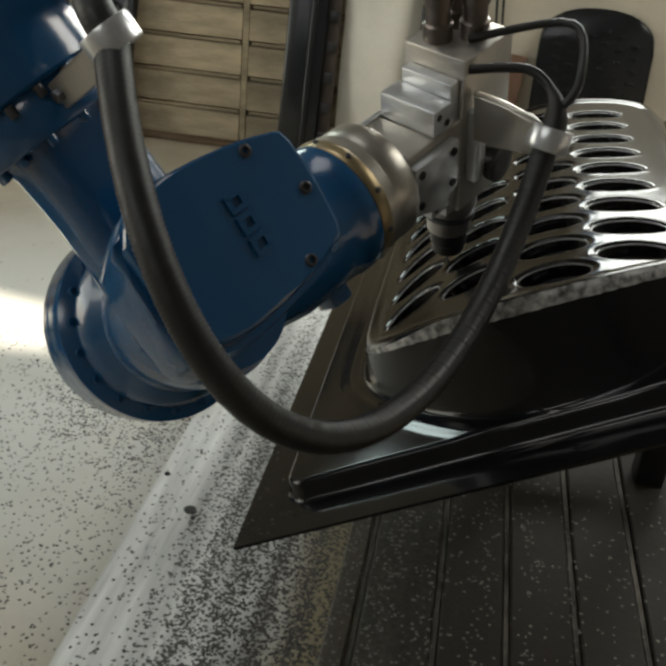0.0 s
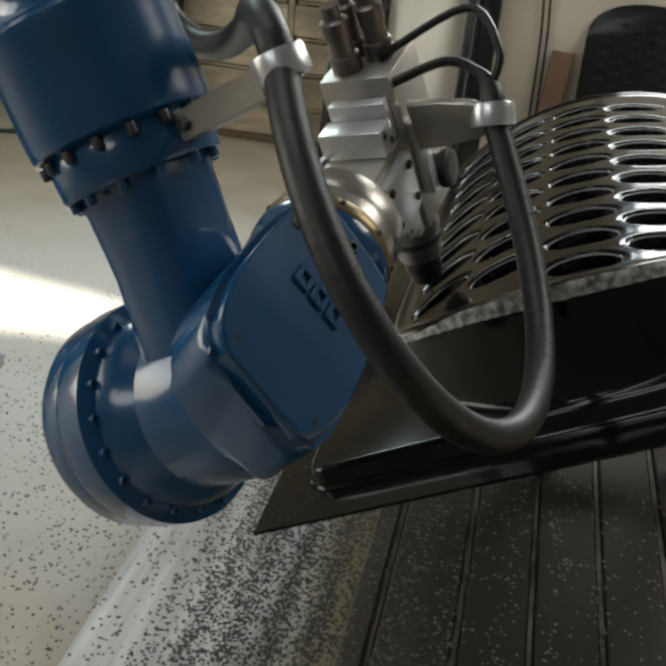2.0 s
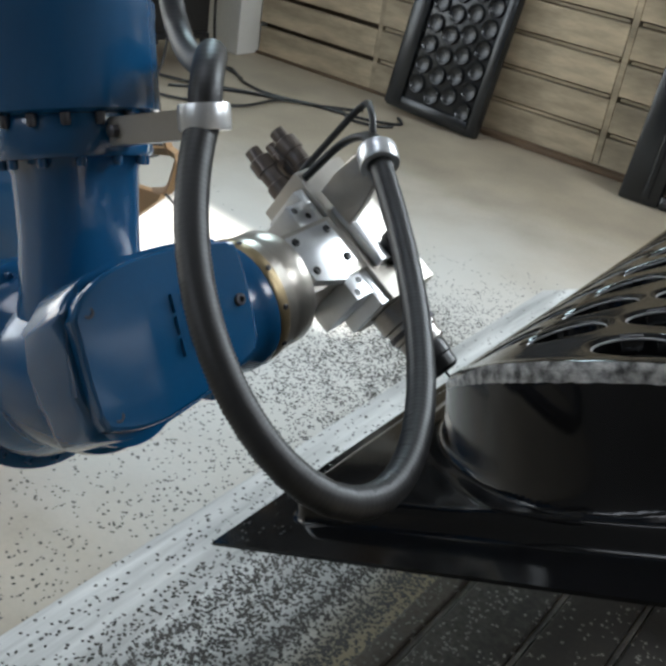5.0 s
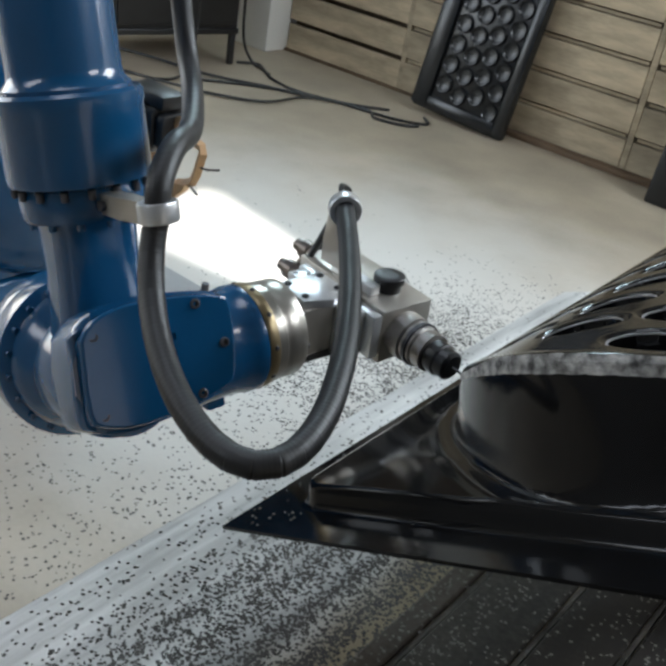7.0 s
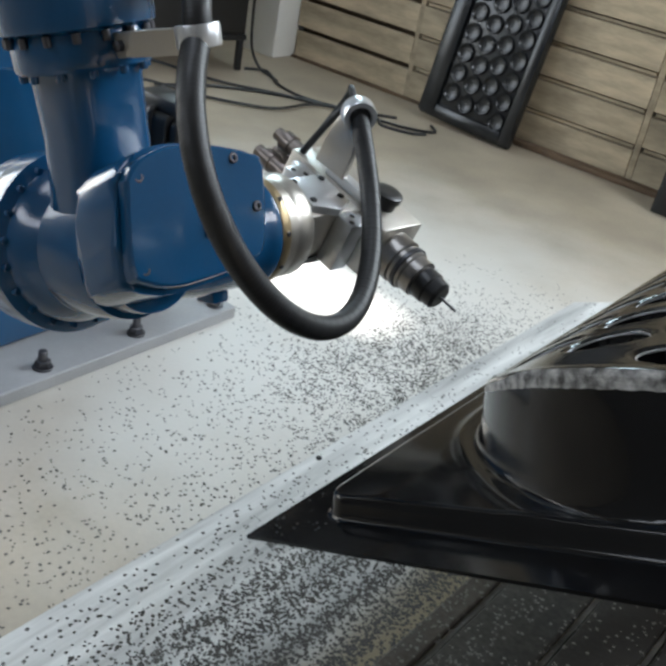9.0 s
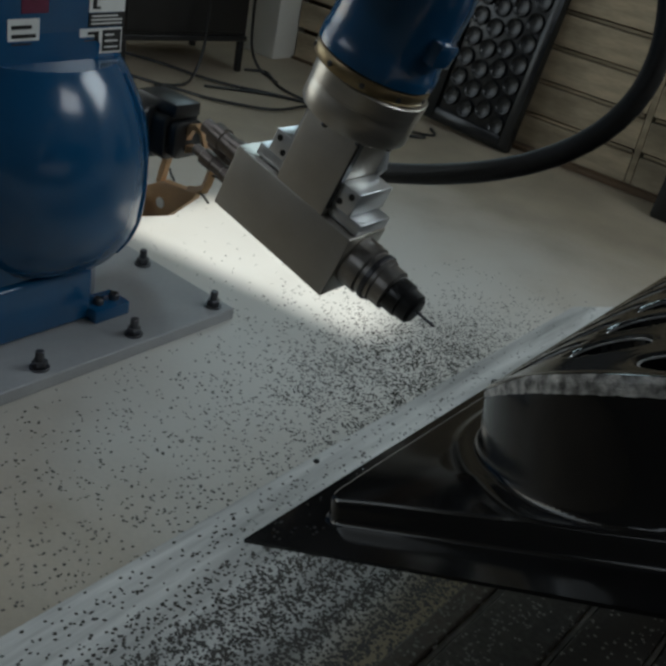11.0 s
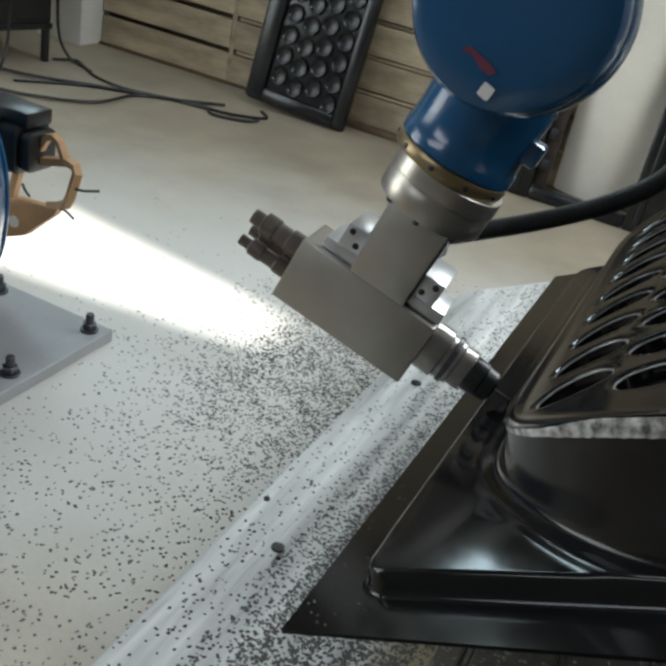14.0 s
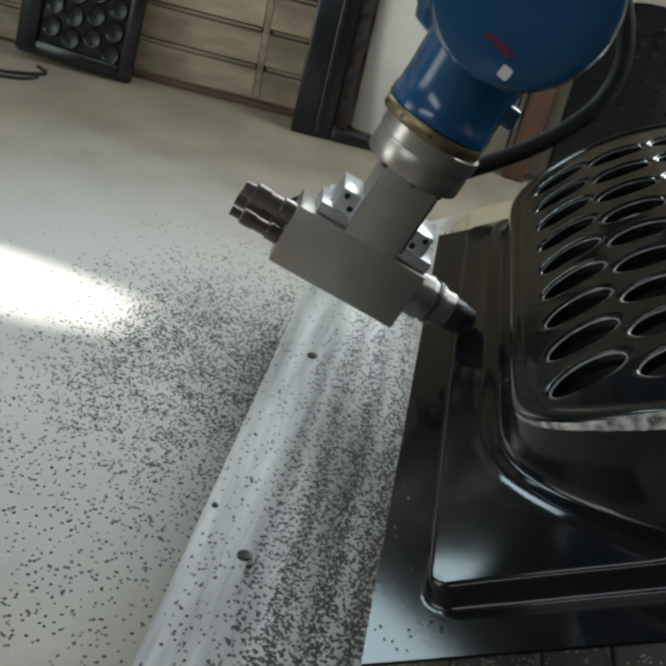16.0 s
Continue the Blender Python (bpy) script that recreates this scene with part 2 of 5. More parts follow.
# ---- mesh helpers ----
def part(name, bm, mat, parent=None, label="", smooth=35.0):
    me = bpy.data.meshes.new(name)
    bmesh.ops.recalc_face_normals(bm, faces=bm.faces)
    bm.to_mesh(me)
    bm.free()
    me.materials.append(mat)
    if smooth:
        me.shade_smooth()
        me.set_sharp_from_angle(angle=radians(smooth))
    ob = new(name, me)
    if parent:
        ob.parent = parent
    if label:
        ob["label"] = label
    return ob


def holder(name, m=None):
    ob = new(name)
    ob.empty_display_size = 0.05
    if m is not None:
        ob.matrix_basis = m
    return ob


def box(x0, x1, y0, y1, z0, z1, bevel=0.0, seg=2, bm=None, m=None):
    bm = bm or bmesh.new()
    made = bmesh.ops.create_cube(bm, size=1.0)["verts"]
    mm = Matrix.Translation(((x0 + x1) / 2, (y0 + y1) / 2, (z0 + z1) / 2)) @ Matrix.Diagonal((x1 - x0, y1 - y0, z1 - z0, 1))
    bmesh.ops.transform(bm, matrix=mm, verts=made)
    if bevel:
        edges = list({e for v in made for e in v.link_edges})
        out = bmesh.ops.bevel(bm, geom=edges, offset=bevel, segments=seg, affect="EDGES", profile=0.5)
        made = list({v for f in out["faces"] for v in f.verts} | {v for v in made if v.is_valid})
    if m is not None:
        bmesh.ops.transform(bm, matrix=m, verts=made)
    return bm


def lathe(rings, steps=40, bm=None, m=None, caps=True):
    """A body of revolution about z: rings of (radius, z)."""
    bm = bm or bmesh.new()
    rows, made = [], []
    for r, z in rings:
        row = [bm.verts.new((r * math.cos(2 * math.pi * i / steps), r * math.sin(2 * math.pi * i / steps), z)) for i in range(steps)]
        rows.append(row)
        made += row
    for a, b in zip(rows, rows[1:]):
        for i in range(steps):
            j = (i + 1) % steps
            bm.faces.new((a[i], a[j], b[j], b[i]))
    if caps:
        bm.faces.new(rows[0][::-1])
        bm.faces.new(rows[-1])
    if m is not None:
        bmesh.ops.transform(bm, matrix=m, verts=made)
    return bm


def tube(points, radius, steps=14, bm=None, caps=True, close=False):
    """A round bar along a line of points; radius is a number or one for each point."""
    bm = bm or bmesh.new()
    pts = [Vector(p) for p in points]
    n = len(pts)
    rows, side = [], None
    for i, p in enumerate(pts):
        if close:
            d = pts[(i + 1) % n] - pts[i - 1]
        else:
            d = pts[min(i + 1, n - 1)] - pts[max(i - 1, 0)]
        d.normalize()
        if side is None:
            side = d.orthogonal().normalized()
        side = (side - d * side.dot(d)).normalized()
        other = d.cross(side)
        r = radius[i] if isinstance(radius, (list, tuple)) else radius
        rows.append([bm.verts.new(p + r * (math.cos(2 * math.pi * k / steps) * side + math.sin(2 * math.pi * k / steps) * other)) for k in range(steps)])
    pairs = list(zip(rows, rows[1:])) + ([(rows[-1], rows[0])] if close else [])
    for a, b in pairs:
        for k in range(steps):
            j = (k + 1) % steps
            bm.faces.new((a[k], a[j], b[j], b[k]))
    if caps and not close:
        bm.faces.new(rows[0][::-1])
        bm.faces.new(rows[-1])
    return bm


def prism(outline, z0, z1, bevel=0.0, bm=None, m=None, seg=2):
    """An outline in x, y, drawn up from z0 to z1."""
    bm = bm or bmesh.new()
    low = [bm.verts.new((x, y, z0)) for x, y in outline]
    high = [bm.verts.new((x, y, z1)) for x, y in outline]
    n = len(outline)
    bm.faces.new(low[::-1])
    bm.faces.new(high)
    for i in range(n):
        j = (i + 1) % n
        bm.faces.new((low[i], low[j], high[j], high[i]))
    made = low + high
    if bevel:
        edges = [e for v in high for e in v.link_edges if e.other_vert(v) in high]
        edges += [e for v in low for e in v.link_edges if e.other_vert(v) in low]
        out = bmesh.ops.bevel(bm, geom=list(set(edges)), offset=bevel, segments=seg, affect="EDGES", profile=0.5)
        made = list({v for f in out["faces"] for v in f.verts} | {v for v in made if v.is_valid})
    if m is not None:
        bmesh.ops.transform(bm, matrix=m, verts=made)
    return bm


def rounded(w, h, r, steps=6, cx=0.0, cy=0.0):
    """A rectangle's outline with round corners."""
    pts = []
    for sx, sy, a0 in ((1, 1, 0), (-1, 1, 90), (-1, -1, 180), (1, -1, 270)):
        for i in range(steps + 1):
            a = radians(a0 + 90 * i / steps)
            pts.append((cx + sx * (w / 2 - r) + r * math.cos(a), cy + sy * (h / 2 - r) + r * math.sin(a)))
    return pts


def raw(name, verts, faces, mat, parent=None, smooth=35.0):
    me = bpy.data.meshes.new(name)
    me.from_pydata(verts, [], faces)
    me.materials.append(mat)
    me.update()
    if smooth:
        me.shade_smooth()
        me.set_sharp_from_angle(angle=radians(smooth))
    ob = new(name, me)
    if parent:
        ob.parent = parent
    return ob

# ---- the hall ----
WALL_Y = 2.18


def structure(ob, label, category):
    return tagged(ob, label, category, kind="structure")


def build_room():
    structure(part("floor", box(-6, 5, -6, 5, -0.12, 0.0), FLOOR), "grey-beige worn concrete workshop floor with plastic chips", "floor")
    bm = box(-3.5, 3.5, -4.2, -1.85, 3.8, 3.9)
    box(-3.5, 3.5, -0.15, 2.4, 3.8, 3.9, bm=bm)
    box(-3.5, -1.35, -1.85, -0.15, 3.8, 3.9, bm=bm)
    box(0.35, 3.5, -1.85, -0.15, 3.8, 3.9, bm=bm)
    structure(part("ceiling", bm, CEILING), "plain grey sheet roof, unseen, with one opening added for overhead fill", "ceiling")
    bm = box(3.2, 3.4, -4.2, 2.4, 0, 2.25)
    box(3.2, 3.4, -4.2, 2.4, 3.25, 3.8, bm=bm)
    box(3.2, 3.4, -4.2, -0.25, 2.25, 3.25, bm=bm)
    box(3.2, 3.4, 1.45, 2.4, 2.25, 3.25, bm=bm)
    structure(part("wall_east", bm, UNLIT_WALL), "plain dark-toned workshop wall, unseen, with one high opening added for fill", "wall")
    bm = box(-3.4, 3.2, -4.2, -4.0, 0, 2.4)
    box(-3.4, -2.25, -4.2, -4.0, 2.4, 3.8, bm=bm)
    box(0.25, 3.2, -4.2, -4.0, 2.4, 3.8, bm=bm)
    box(-2.25, 0.25, -4.2, -4.0, 3.3, 3.8, bm=bm)
    structure(part("wall_south", bm, UNLIT_WALL), "plain dark-toned workshop wall, unseen, with one high opening added for fill", "wall")
    # unseen west wall: wide opening added for the fill lamp, and a narrow high slot
    bm = box(-3.4, -3.2, -4.0, -2.35, 0, 3.8)
    box(-3.4, -3.2, -2.35, -0.25, 2.52, 3.8, bm=bm)
    box(-3.4, -3.2, -0.25, -0.1, 0, 3.8, bm=bm)
    box(-3.4, -3.2, 2.1, 2.4, 0, 3.8, bm=bm)
    box(-3.4, -3.2, -0.1, 2.1, 0.0, 2.52, bm=bm)
    box(-3.4, -3.2, -0.1, 2.1, 3.53, 3.8, bm=bm)
    across = Matrix(((0, 0, 1, 0), (1, 0, 0, 0), (0, 1, 0, 0), (0, 0, 0, 1)))
    prism([(-0.1, 2.52), (0.06, 2.52), (0.215, 3.53), (-0.1, 3.53)], -3.4, -3.2, bm=bm, m=across)
    prism([(0.56, 2.52), (2.1, 2.52), (2.1, 3.53), (0.39, 3.53)], -3.4, -3.2, bm=bm, m=across)
    structure(part("wall_west", bm, PLASTER), "unseen cream workshop wall with a wide opening added for fill light", "wall")
    # Unseen screen, added only to block direct sun at the west opening.
    structure(part("canopy", box(-7.4, -3.4, -3.6, 1.0, 2.42, 2.50), CEILING), "unseen grey sheet added outside to keep sun off the opening", "canopy")
    # north wall: backing, planks, battens
    bm = box(-3.4, 1.0, 2.24, 2.4, 0, 2.25)
    box(1.0, 2.6, 2.24, 2.4, 0, 1.72, bm=bm)
    box(-3.4, -2.35, 2.24, 2.4, 2.25, 3.8, bm=bm)
    box(-1.36, 1.0, 2.24, 2.4, 2.25, 3.8, bm=bm)
    box(2.6, 3.2, 2.24, 2.4, 0, 3.8, bm=bm)
    box(1.0, 2.6, 2.24, 2.4, 3.3, 3.8, bm=bm)
    box(-2.35, -1.36, 2.24, 2.4, 3.25, 3.8, bm=bm)
    wall = structure(part("wall_north", bm, DARK_WOOD), "pale pine boarded wall with dark open joints", "wall")
    bm = box(0.93, 3.2, 2.17, 2.24, 0, 1.72)
    box(0.93, 1.0, 2.17, 2.24, 1.72, 2.4, bm=bm)
    box(2.6, 3.2, 2.17, 2.24, 1.72, 2.4, bm=bm)
    structure(part("wall_north_plaster", bm, PLASTER), "cream plastered stretch beside the boarded wall", "wall")
    # planks with open joints between them
    shared = {}
    sections = ((-1.76, -1.06), (-1.04, 0.085), (0.115, 0.92))
    for x0, x1 in sections:
        for k in range(15):
            z0, z1 = k * 0.147 + 0.012, k * 0.147 + 0.135
            key = (round(x1 - x0, 4), random.randrange(3))
            if key not in shared:
                bm = box(-(x1 - x0) / 2, (x1 - x0) / 2, -0.011, 0.011, -0.0615, 0.0615, bevel=0.002, seg=1)
                tmp = part("plank", bm, WOOD, wall)
                shared[key] = tmp.data
            else:
                tmp = new("plank", shared[key])
                tmp.parent = wall
            tmp.location = ((x0 + x1) / 2, WALL_Y + 0.012 + random.uniform(-0.002, 0.002), (z0 + z1) / 2)
    for x in (-1.05, 0.1):
        part("batten", box(x - 0.013, x + 0.013, WALL_Y + 0.002, WALL_Y + 0.05, 0, 2.2, bevel=0.002, seg=1), WOOD, wall)
    for x0, x1 in sections[1:]:
        for k in range(1, 15):
            part("joint_strip", box(x0 + 0.01, x1 - 0.01, WALL_Y + 0.012, WALL_Y + 0.05, k * 0.147 - 0.006, k * 0.147 + 0.005), WOOD, wall)
    part("foot_timber", box(-0.45, 0.30, WALL_Y - 0.06, WALL_Y - 0.004, 0.0, 0.022, bevel=0.005), DARK_WOOD, wall)
    part("bottom_rail", box(-1.87, 0.92, WALL_Y - 0.012, WALL_Y + 0.03, 0.0, 0.012), DARK_WOOD, wall)
    structure(part("pillar", box(-2.02, -1.765, 2.03, 2.24, 0, 2.20, bevel=0.006), WHITE_PAINT), "white painted square wall pillar", "pillar")


build_room()


def build_platform():
    """Low platform under the work piece, with a slanting far end."""
    outline = [(0.655, -3.0), (0.655, 0.47), (1.12, 1.19), (2.6, 1.19), (2.6, -3.0)]
    ob = tagged(holder("work_platform"), "low grey platform with dust streaks and plastic chips", "platform")
    part("slab", prism(outline, 0.0, 0.204, bevel=0.003), CONCRETE, ob)
    part("top_sheet", prism(outline, 0.204, 0.21, bevel=0.002), PLATFORM, ob, "grey dusty top sheet")
    deck = tagged(holder("pallet"), "dark board pallet on the grey platform, colour deepened for shade", "pallet")
    edges = [1.0, 1.045] + [1.057 + 0.1 * k for k in range(1, 9)]
    for k, x in enumerate(edges[:-1]):
        part("board", box(x, edges[k + 1] - 0.012, -1.6, 0.4, 0.214, 0.228, bevel=0.003, seg=1), SHADE_DECK if k else DECK_EDGE, deck)
        part("dusty_slat", box(edges[k + 1] - 0.0095, edges[k + 1] - 0.0025, -1.6, 0.4, 0.212, 0.221), DUSTY_SLAT, deck, "pale dusty slat between the dark boards")
    return ob


build_platform()

# ---- the black vacuum-formed hood on the platform ----
HOOD_TILT = 28.0
HOOD = Matrix.Translation((0.899, -0.957, 0.468)) @ pose(0, 0, 0, 0, -HOOD_TILT, 0)
HOLE_COLS = ((0.240, 0.262, 9, 0.0800), (0.331, 0.224, 9, 0.0828), (0.427, 0.165, 10, 0.0805), (0.517, 0.206, 9, 0.0820))
HOLE_A, HOLE_B = 0.0415, 0.026


def smooth_step(a, b, x):
    t = np.clip((x - a) / (b - a), 0, 1)
    return t * t * (3 - 2 * t)


def rounded_inside(u, v, u0, u1, v0, v1, r):
    """Distance inside a rectangle with round corners."""
    du, dv = np.abs(u - (u0 + u1) / 2) - (u1 - u0) / 2 + r, np.abs(v - (v0 + v1) / 2) - (v1 - v0) / 2 + r
    return r - np.hypot(np.maximum(du, 0), np.maximum(dv, 0)) - np.minimum(np.maximum(du, dv), 0)


def shoulder_distance(u, v):
    """Distance inside the raised body's outline."""
    front = 0.085 + ((u - 0.40) / 0.25) ** 2 * 0.15
    side = np.minimum(u - 0.138, 0.632 - u)
    near = (v - front) * 0.80
    far = 0.985 - v
    k = 0.022
    return -k * np.log(np.exp(-side / k) + np.exp(-near / k) + np.exp(-far / k))


def hood_height(u, v):
    step = smooth_step(0.0, 0.012, rounded_inside(u, v, 0.052, 0.714, 0.056, 1.022, 0.034)) * 0.024
    k = 0.035
    d1 = -k * np.log(np.exp(-(u - 0.07) / k) + np.exp(-(0.70 - u) / k) + np.exp(-(v - 0.072) / k) + np.exp(-(1.01 - v) / k))
    ledge = np.clip(d1 + 0.02, 0, 0.08) * 0.09
    d = shoulder_distance(u, v)
    body = smooth_step(-0.012, 0.016, d)
    top = 0.146 - 0.073 * ((u - 0.385) / 0.237) ** 2
    base = step + ledge
    lip = 0.004 * np.exp(-((d - 0.02) / 0.008) ** 2)
    rib = 0.0018 * np.exp(-((d + 0.03) / 0.009) ** 2)
    return base * (1 - body) + np.maximum(top, base) * body + lip * body + rib * (step > 0.02)


def build_hood():
    nu, nv = 281, 391
    us, vs = np.linspace(0, 0.766, nu), np.linspace(0, 1.066, nv)
    u, v = np.meshgrid(us, vs, indexing="ij")
    hole = np.full(u.shape, 9.0)
    uu, vv = u.copy(), v.copy()
    for cu, v0, n, pitch in HOLE_COLS:
        for k in range(n):
            cv = v0 + k * pitch - 0.004
            a, b = HOLE_A, HOLE_B * (1 - 0.012 * k)
            du, dv = u - cu, v - cv
            r = np.hypot(du / a, dv / b)
            near = np.abs(r - 1) < 0.09
            uu = np.where(near, cu + du / np.maximum(r, 0.2), uu)
            vv = np.where(near, cv + dv / np.maximum(r, 0.2), vv)
            hole = np.minimum(hole, np.where(near, 1.0, r))
    w = hood_height(uu, vv)
    # the skin curls in a little at each opening
    for cu, v0, n, pitch in HOLE_COLS:
        for k in range(n):
            r = np.hypot((uu - cu) / HOLE_A, (vv - v0 - k * pitch + 0.004) / (HOLE_B * (1 - 0.012 * k)))
            w = w + np.where(r < 1.35, 0.0003 * np.exp(-((r - 1.18) / 0.1) ** 2) - 0.003 * np.exp(-((r - 1.0) / 0.08) ** 2), 0)
    verts = [tuple(p) for p in np.stack([uu, vv, w], -1).reshape(-1, 3).tolist()]
    inside = hole <= 1.0001
    faces = []
    for i in range(nu - 1):
        for j in range(nv - 1):
            if inside[i, j] and inside[i + 1, j] and inside[i, j + 1] and inside[i + 1, j + 1]:
                continue
            faces.append((i * nv + j, (i + 1) * nv + j, (i + 1) * nv + j + 1, i * nv + j + 1))
    # walls of the openings and the cut edge of the sheet
    count = {}
    for f in faces:
        for a, b in zip(f, f[1:] + f[:1]):
            count[(a, b)] = 1
    border = [e for e in count if (e[1], e[0]) not in count]
    low = {}
    for e in border:
        for i in e:
            if i not in low:
                x, y, z = verts[i]
                low[i] = len(verts)
                verts.append((x, y, z - (0.004 if min(x, y) < 0.001 or x > 0.765 or y > 1.065 else 0.016)))
    for a, b in border:
        faces.append((b, a, low[a], low[b]))
    thing = tagged(holder("hood", HOOD), "glossy black vacuum-formed hood with rows of oval openings", "machine cover")
    # the flat flange and the raised shell
    def flat(f):
        return all(v[0] < 0.0475 or v[1] < 0.0515 or v[0] > 0.7205 or v[1] > 1.028 for v in (verts[i] for i in f))
    for name, keep in (("shell", False), ("flange", True)):
        some = [f for f in faces if flat(f) == keep]
        used = sorted({i for f in some for i in f})
        at = {i: k for k, i in enumerate(used)}
        raw(name, [verts[i] for i in used], [tuple(at[i] for i in f) for f in some], ABS, thing, smooth=50)
    # pale ring on each opening's cut edge, standing in for its bright highlight
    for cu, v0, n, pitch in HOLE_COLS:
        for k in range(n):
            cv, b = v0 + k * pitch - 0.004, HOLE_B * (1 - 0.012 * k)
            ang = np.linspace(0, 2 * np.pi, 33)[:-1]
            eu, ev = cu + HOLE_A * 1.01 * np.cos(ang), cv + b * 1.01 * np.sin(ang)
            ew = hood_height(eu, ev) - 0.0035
            part("hole_rim_highlight", tube(list(zip(eu.tolist(), ev.tolist(), ew.tolist())), 0.0011, 5, close=True), RIM_HIGHLIGHT, thing)
    # crust of pale chips caught along the front shoulder, lightened for the edge's highlight
    vv = np.linspace(0.06, 0.30, 600)
    ring = []
    for uu in np.linspace(0.158, 0.600, 90):
        d = shoulder_distance(uu, vv)
        w = 0.0068 * min(1.0, (uu - 0.152) / 0.05, (0.606 - uu) / 0.05) * (0.35 + 0.65 * float(smooth_step(0.22, 0.30, uu)))
        a = vv[np.argmax(d > 0.010)]
        row = []
        for k, lift in ((0.0, 0.0005), (0.3, 0.0045), (0.7, 0.0045), (1.0, 0.0005)):
            v1 = a + w * k
            row.append((uu, v1, float(hood_height(np.array(uu), np.array(v1))) + lift))
        ring.append(row)
    pts = [q for row in ring for q in row]
    quads = [(i * 4 + k, (i + 1) * 4 + k, (i + 1) * 4 + k + 1, i * 4 + k + 1) for i in range(len(ring) - 1) for k in range(3)]
    raw("trim_crust", pts, quads, CRUST, thing, smooth=0)["label"] = "pale speckled crust of milling chips, lightened for the edge highlight"
    return thing


build_hood()


def build_stand():
    """Dark trimming stand that carries the hood from below."""
    stand = tagged(holder("trimming_stand"), "dark steel stand under the black plastic hood", "stand")
    body = prism([(0.0, 0.0), (0.62, 0.0), (0.62, 0.90), (0.0, 0.90)], -0.05, -0.012, bevel=0.006,
                 m=HOOD @ Matrix.Translation((0.09, 0.09, 0.0)))
    part("top_board", body, BLACK, stand)
    for x, y, z in ((1.26, -0.30, 0.61), (1.26, 0.0, 0.61), (1.50, -0.30, 0.73), (1.50, 0.0, 0.73)):
        part("leg", box(x - 0.025, x + 0.025, y - 0.025, y + 0.025, 0.228, z, bevel=0.003), BLACK, stand)
    part("rail", box(1.286, 1.474, -0.315, -0.285, 0.30, 0.34, bevel=0.003), BLACK, stand)


build_stand()

# ---- the robot: poses over time ----
FOREARM_ROWS = [
    # seconds, wrist centre x y z, Euler x y z
    (0, 0.8696, -1.0102, 0.7964, 28.5008, -30.1786, -44.2207),
    (0.5, 0.8367, -1.0125, 0.7557, 23.8581, -28.7202, -43.3403),
    (1, 0.8374, -1.0351, 0.7431, 17.8946, -27.8628, -43.3225),
    (1.5, 0.8715, -1.068, 0.7357, 11.2979, -29.9094, -33.3296),
    (2, 0.9199, -1.101, 0.7454, 0.7634, -33.0832, -21.3549),
    (2.5, 0.9238, -1.0892, 0.7553, -3.9412, -34.7405, -13.4694),
    (3, 0.9359, -1.1307, 0.7662, -10.5367, -28.8033, -4.4857),
    (3.5, 0.9085, -1.087, 0.7483, -15.8998, -28.4782, -0.1437),
    (4, 0.884, -1.0933, 0.7335, -14.1153, -24.0579, 4.3078),
    (4.5, 0.8467, -1.0665, 0.7019, -11.7602, -22.8258, 1.7076),
    (5, 0.7916, -1.0271, 0.6552, -8.2895, -21.0101, -2.1242),
    (5.5, 0.7307, -0.9835, 0.6036, -4.447, -18.9999, -6.3666),
    (6, 0.6756, -0.9441, 0.5569, -0.9763, -17.1842, -10.1984),
    (6.5, 0.6383, -0.9173, 0.5253, 1.3788, -15.9521, -12.7986),
    (7, 0.6403, -0.8958, 0.5, 3.9424, -15.6988, -13.0592),
    (7.5, 0.6912, -0.9125, 0.573, 2.7787, -18.7063, -3.6854),
    (8, 0.7027, -0.9136, 0.5477, -2.7304, -20.937, -1.455),
    (8.5, 0.6639, -0.9061, 0.5675, -0.485, -20.1981, -1.4972),
    (9, 0.6305, -0.9185, 0.6796, 4.2344, -17.0914, -0.5835),
    (9.5, 0.6716, -0.9386, 0.7617, -9.6, -14.77, 8.64),
    (10, 0.7121, -0.8395, 0.9107, -11.86, -6.42, 35.21),
    (10.5, 0.758, -0.7273, 1.0286, -10.74, 1.86, 63.51),
    (11, 0.7914, -0.6455, 1.0853, -7.73, 5.78, 84.13),
    (11.3, 0.7981, -0.6291, 1.0954, -6.92, 6.28, 88.33),
    (11.5, 0.8194, -0.636, 1.031, -6.92, 6.28, 88.33),
    (12, 0.8713, -0.643, 1.0105, -6.92, 6.28, 88.33),
    (12.5, 0.8636, -0.5964, 0.9926, -6.88, 6.29, 89.06),
    (13, 0.8663, -0.563, 0.9895, -6.4, 6.08, 88.98),
    (13.5, 0.8875, -0.5396, 0.9999, -2.7, 6.58, 89.84),
    (14, 0.8862, -0.4984, 0.9953, -2.29, 6.74, 89.39),
    (14.5, 0.8883, -0.451, 0.9893, -1.83, 6.6, 89.64),
    (15, 0.8913, -0.4271, 0.992, -1.83, 5.71, 89),
    (15.5, 0.8936, -0.3821, 0.9881, -1.92, 6.42, 88.97),
    (16, 0.8988, -0.3522, 0.9882, -1.48, 5.65, 89.37),
]
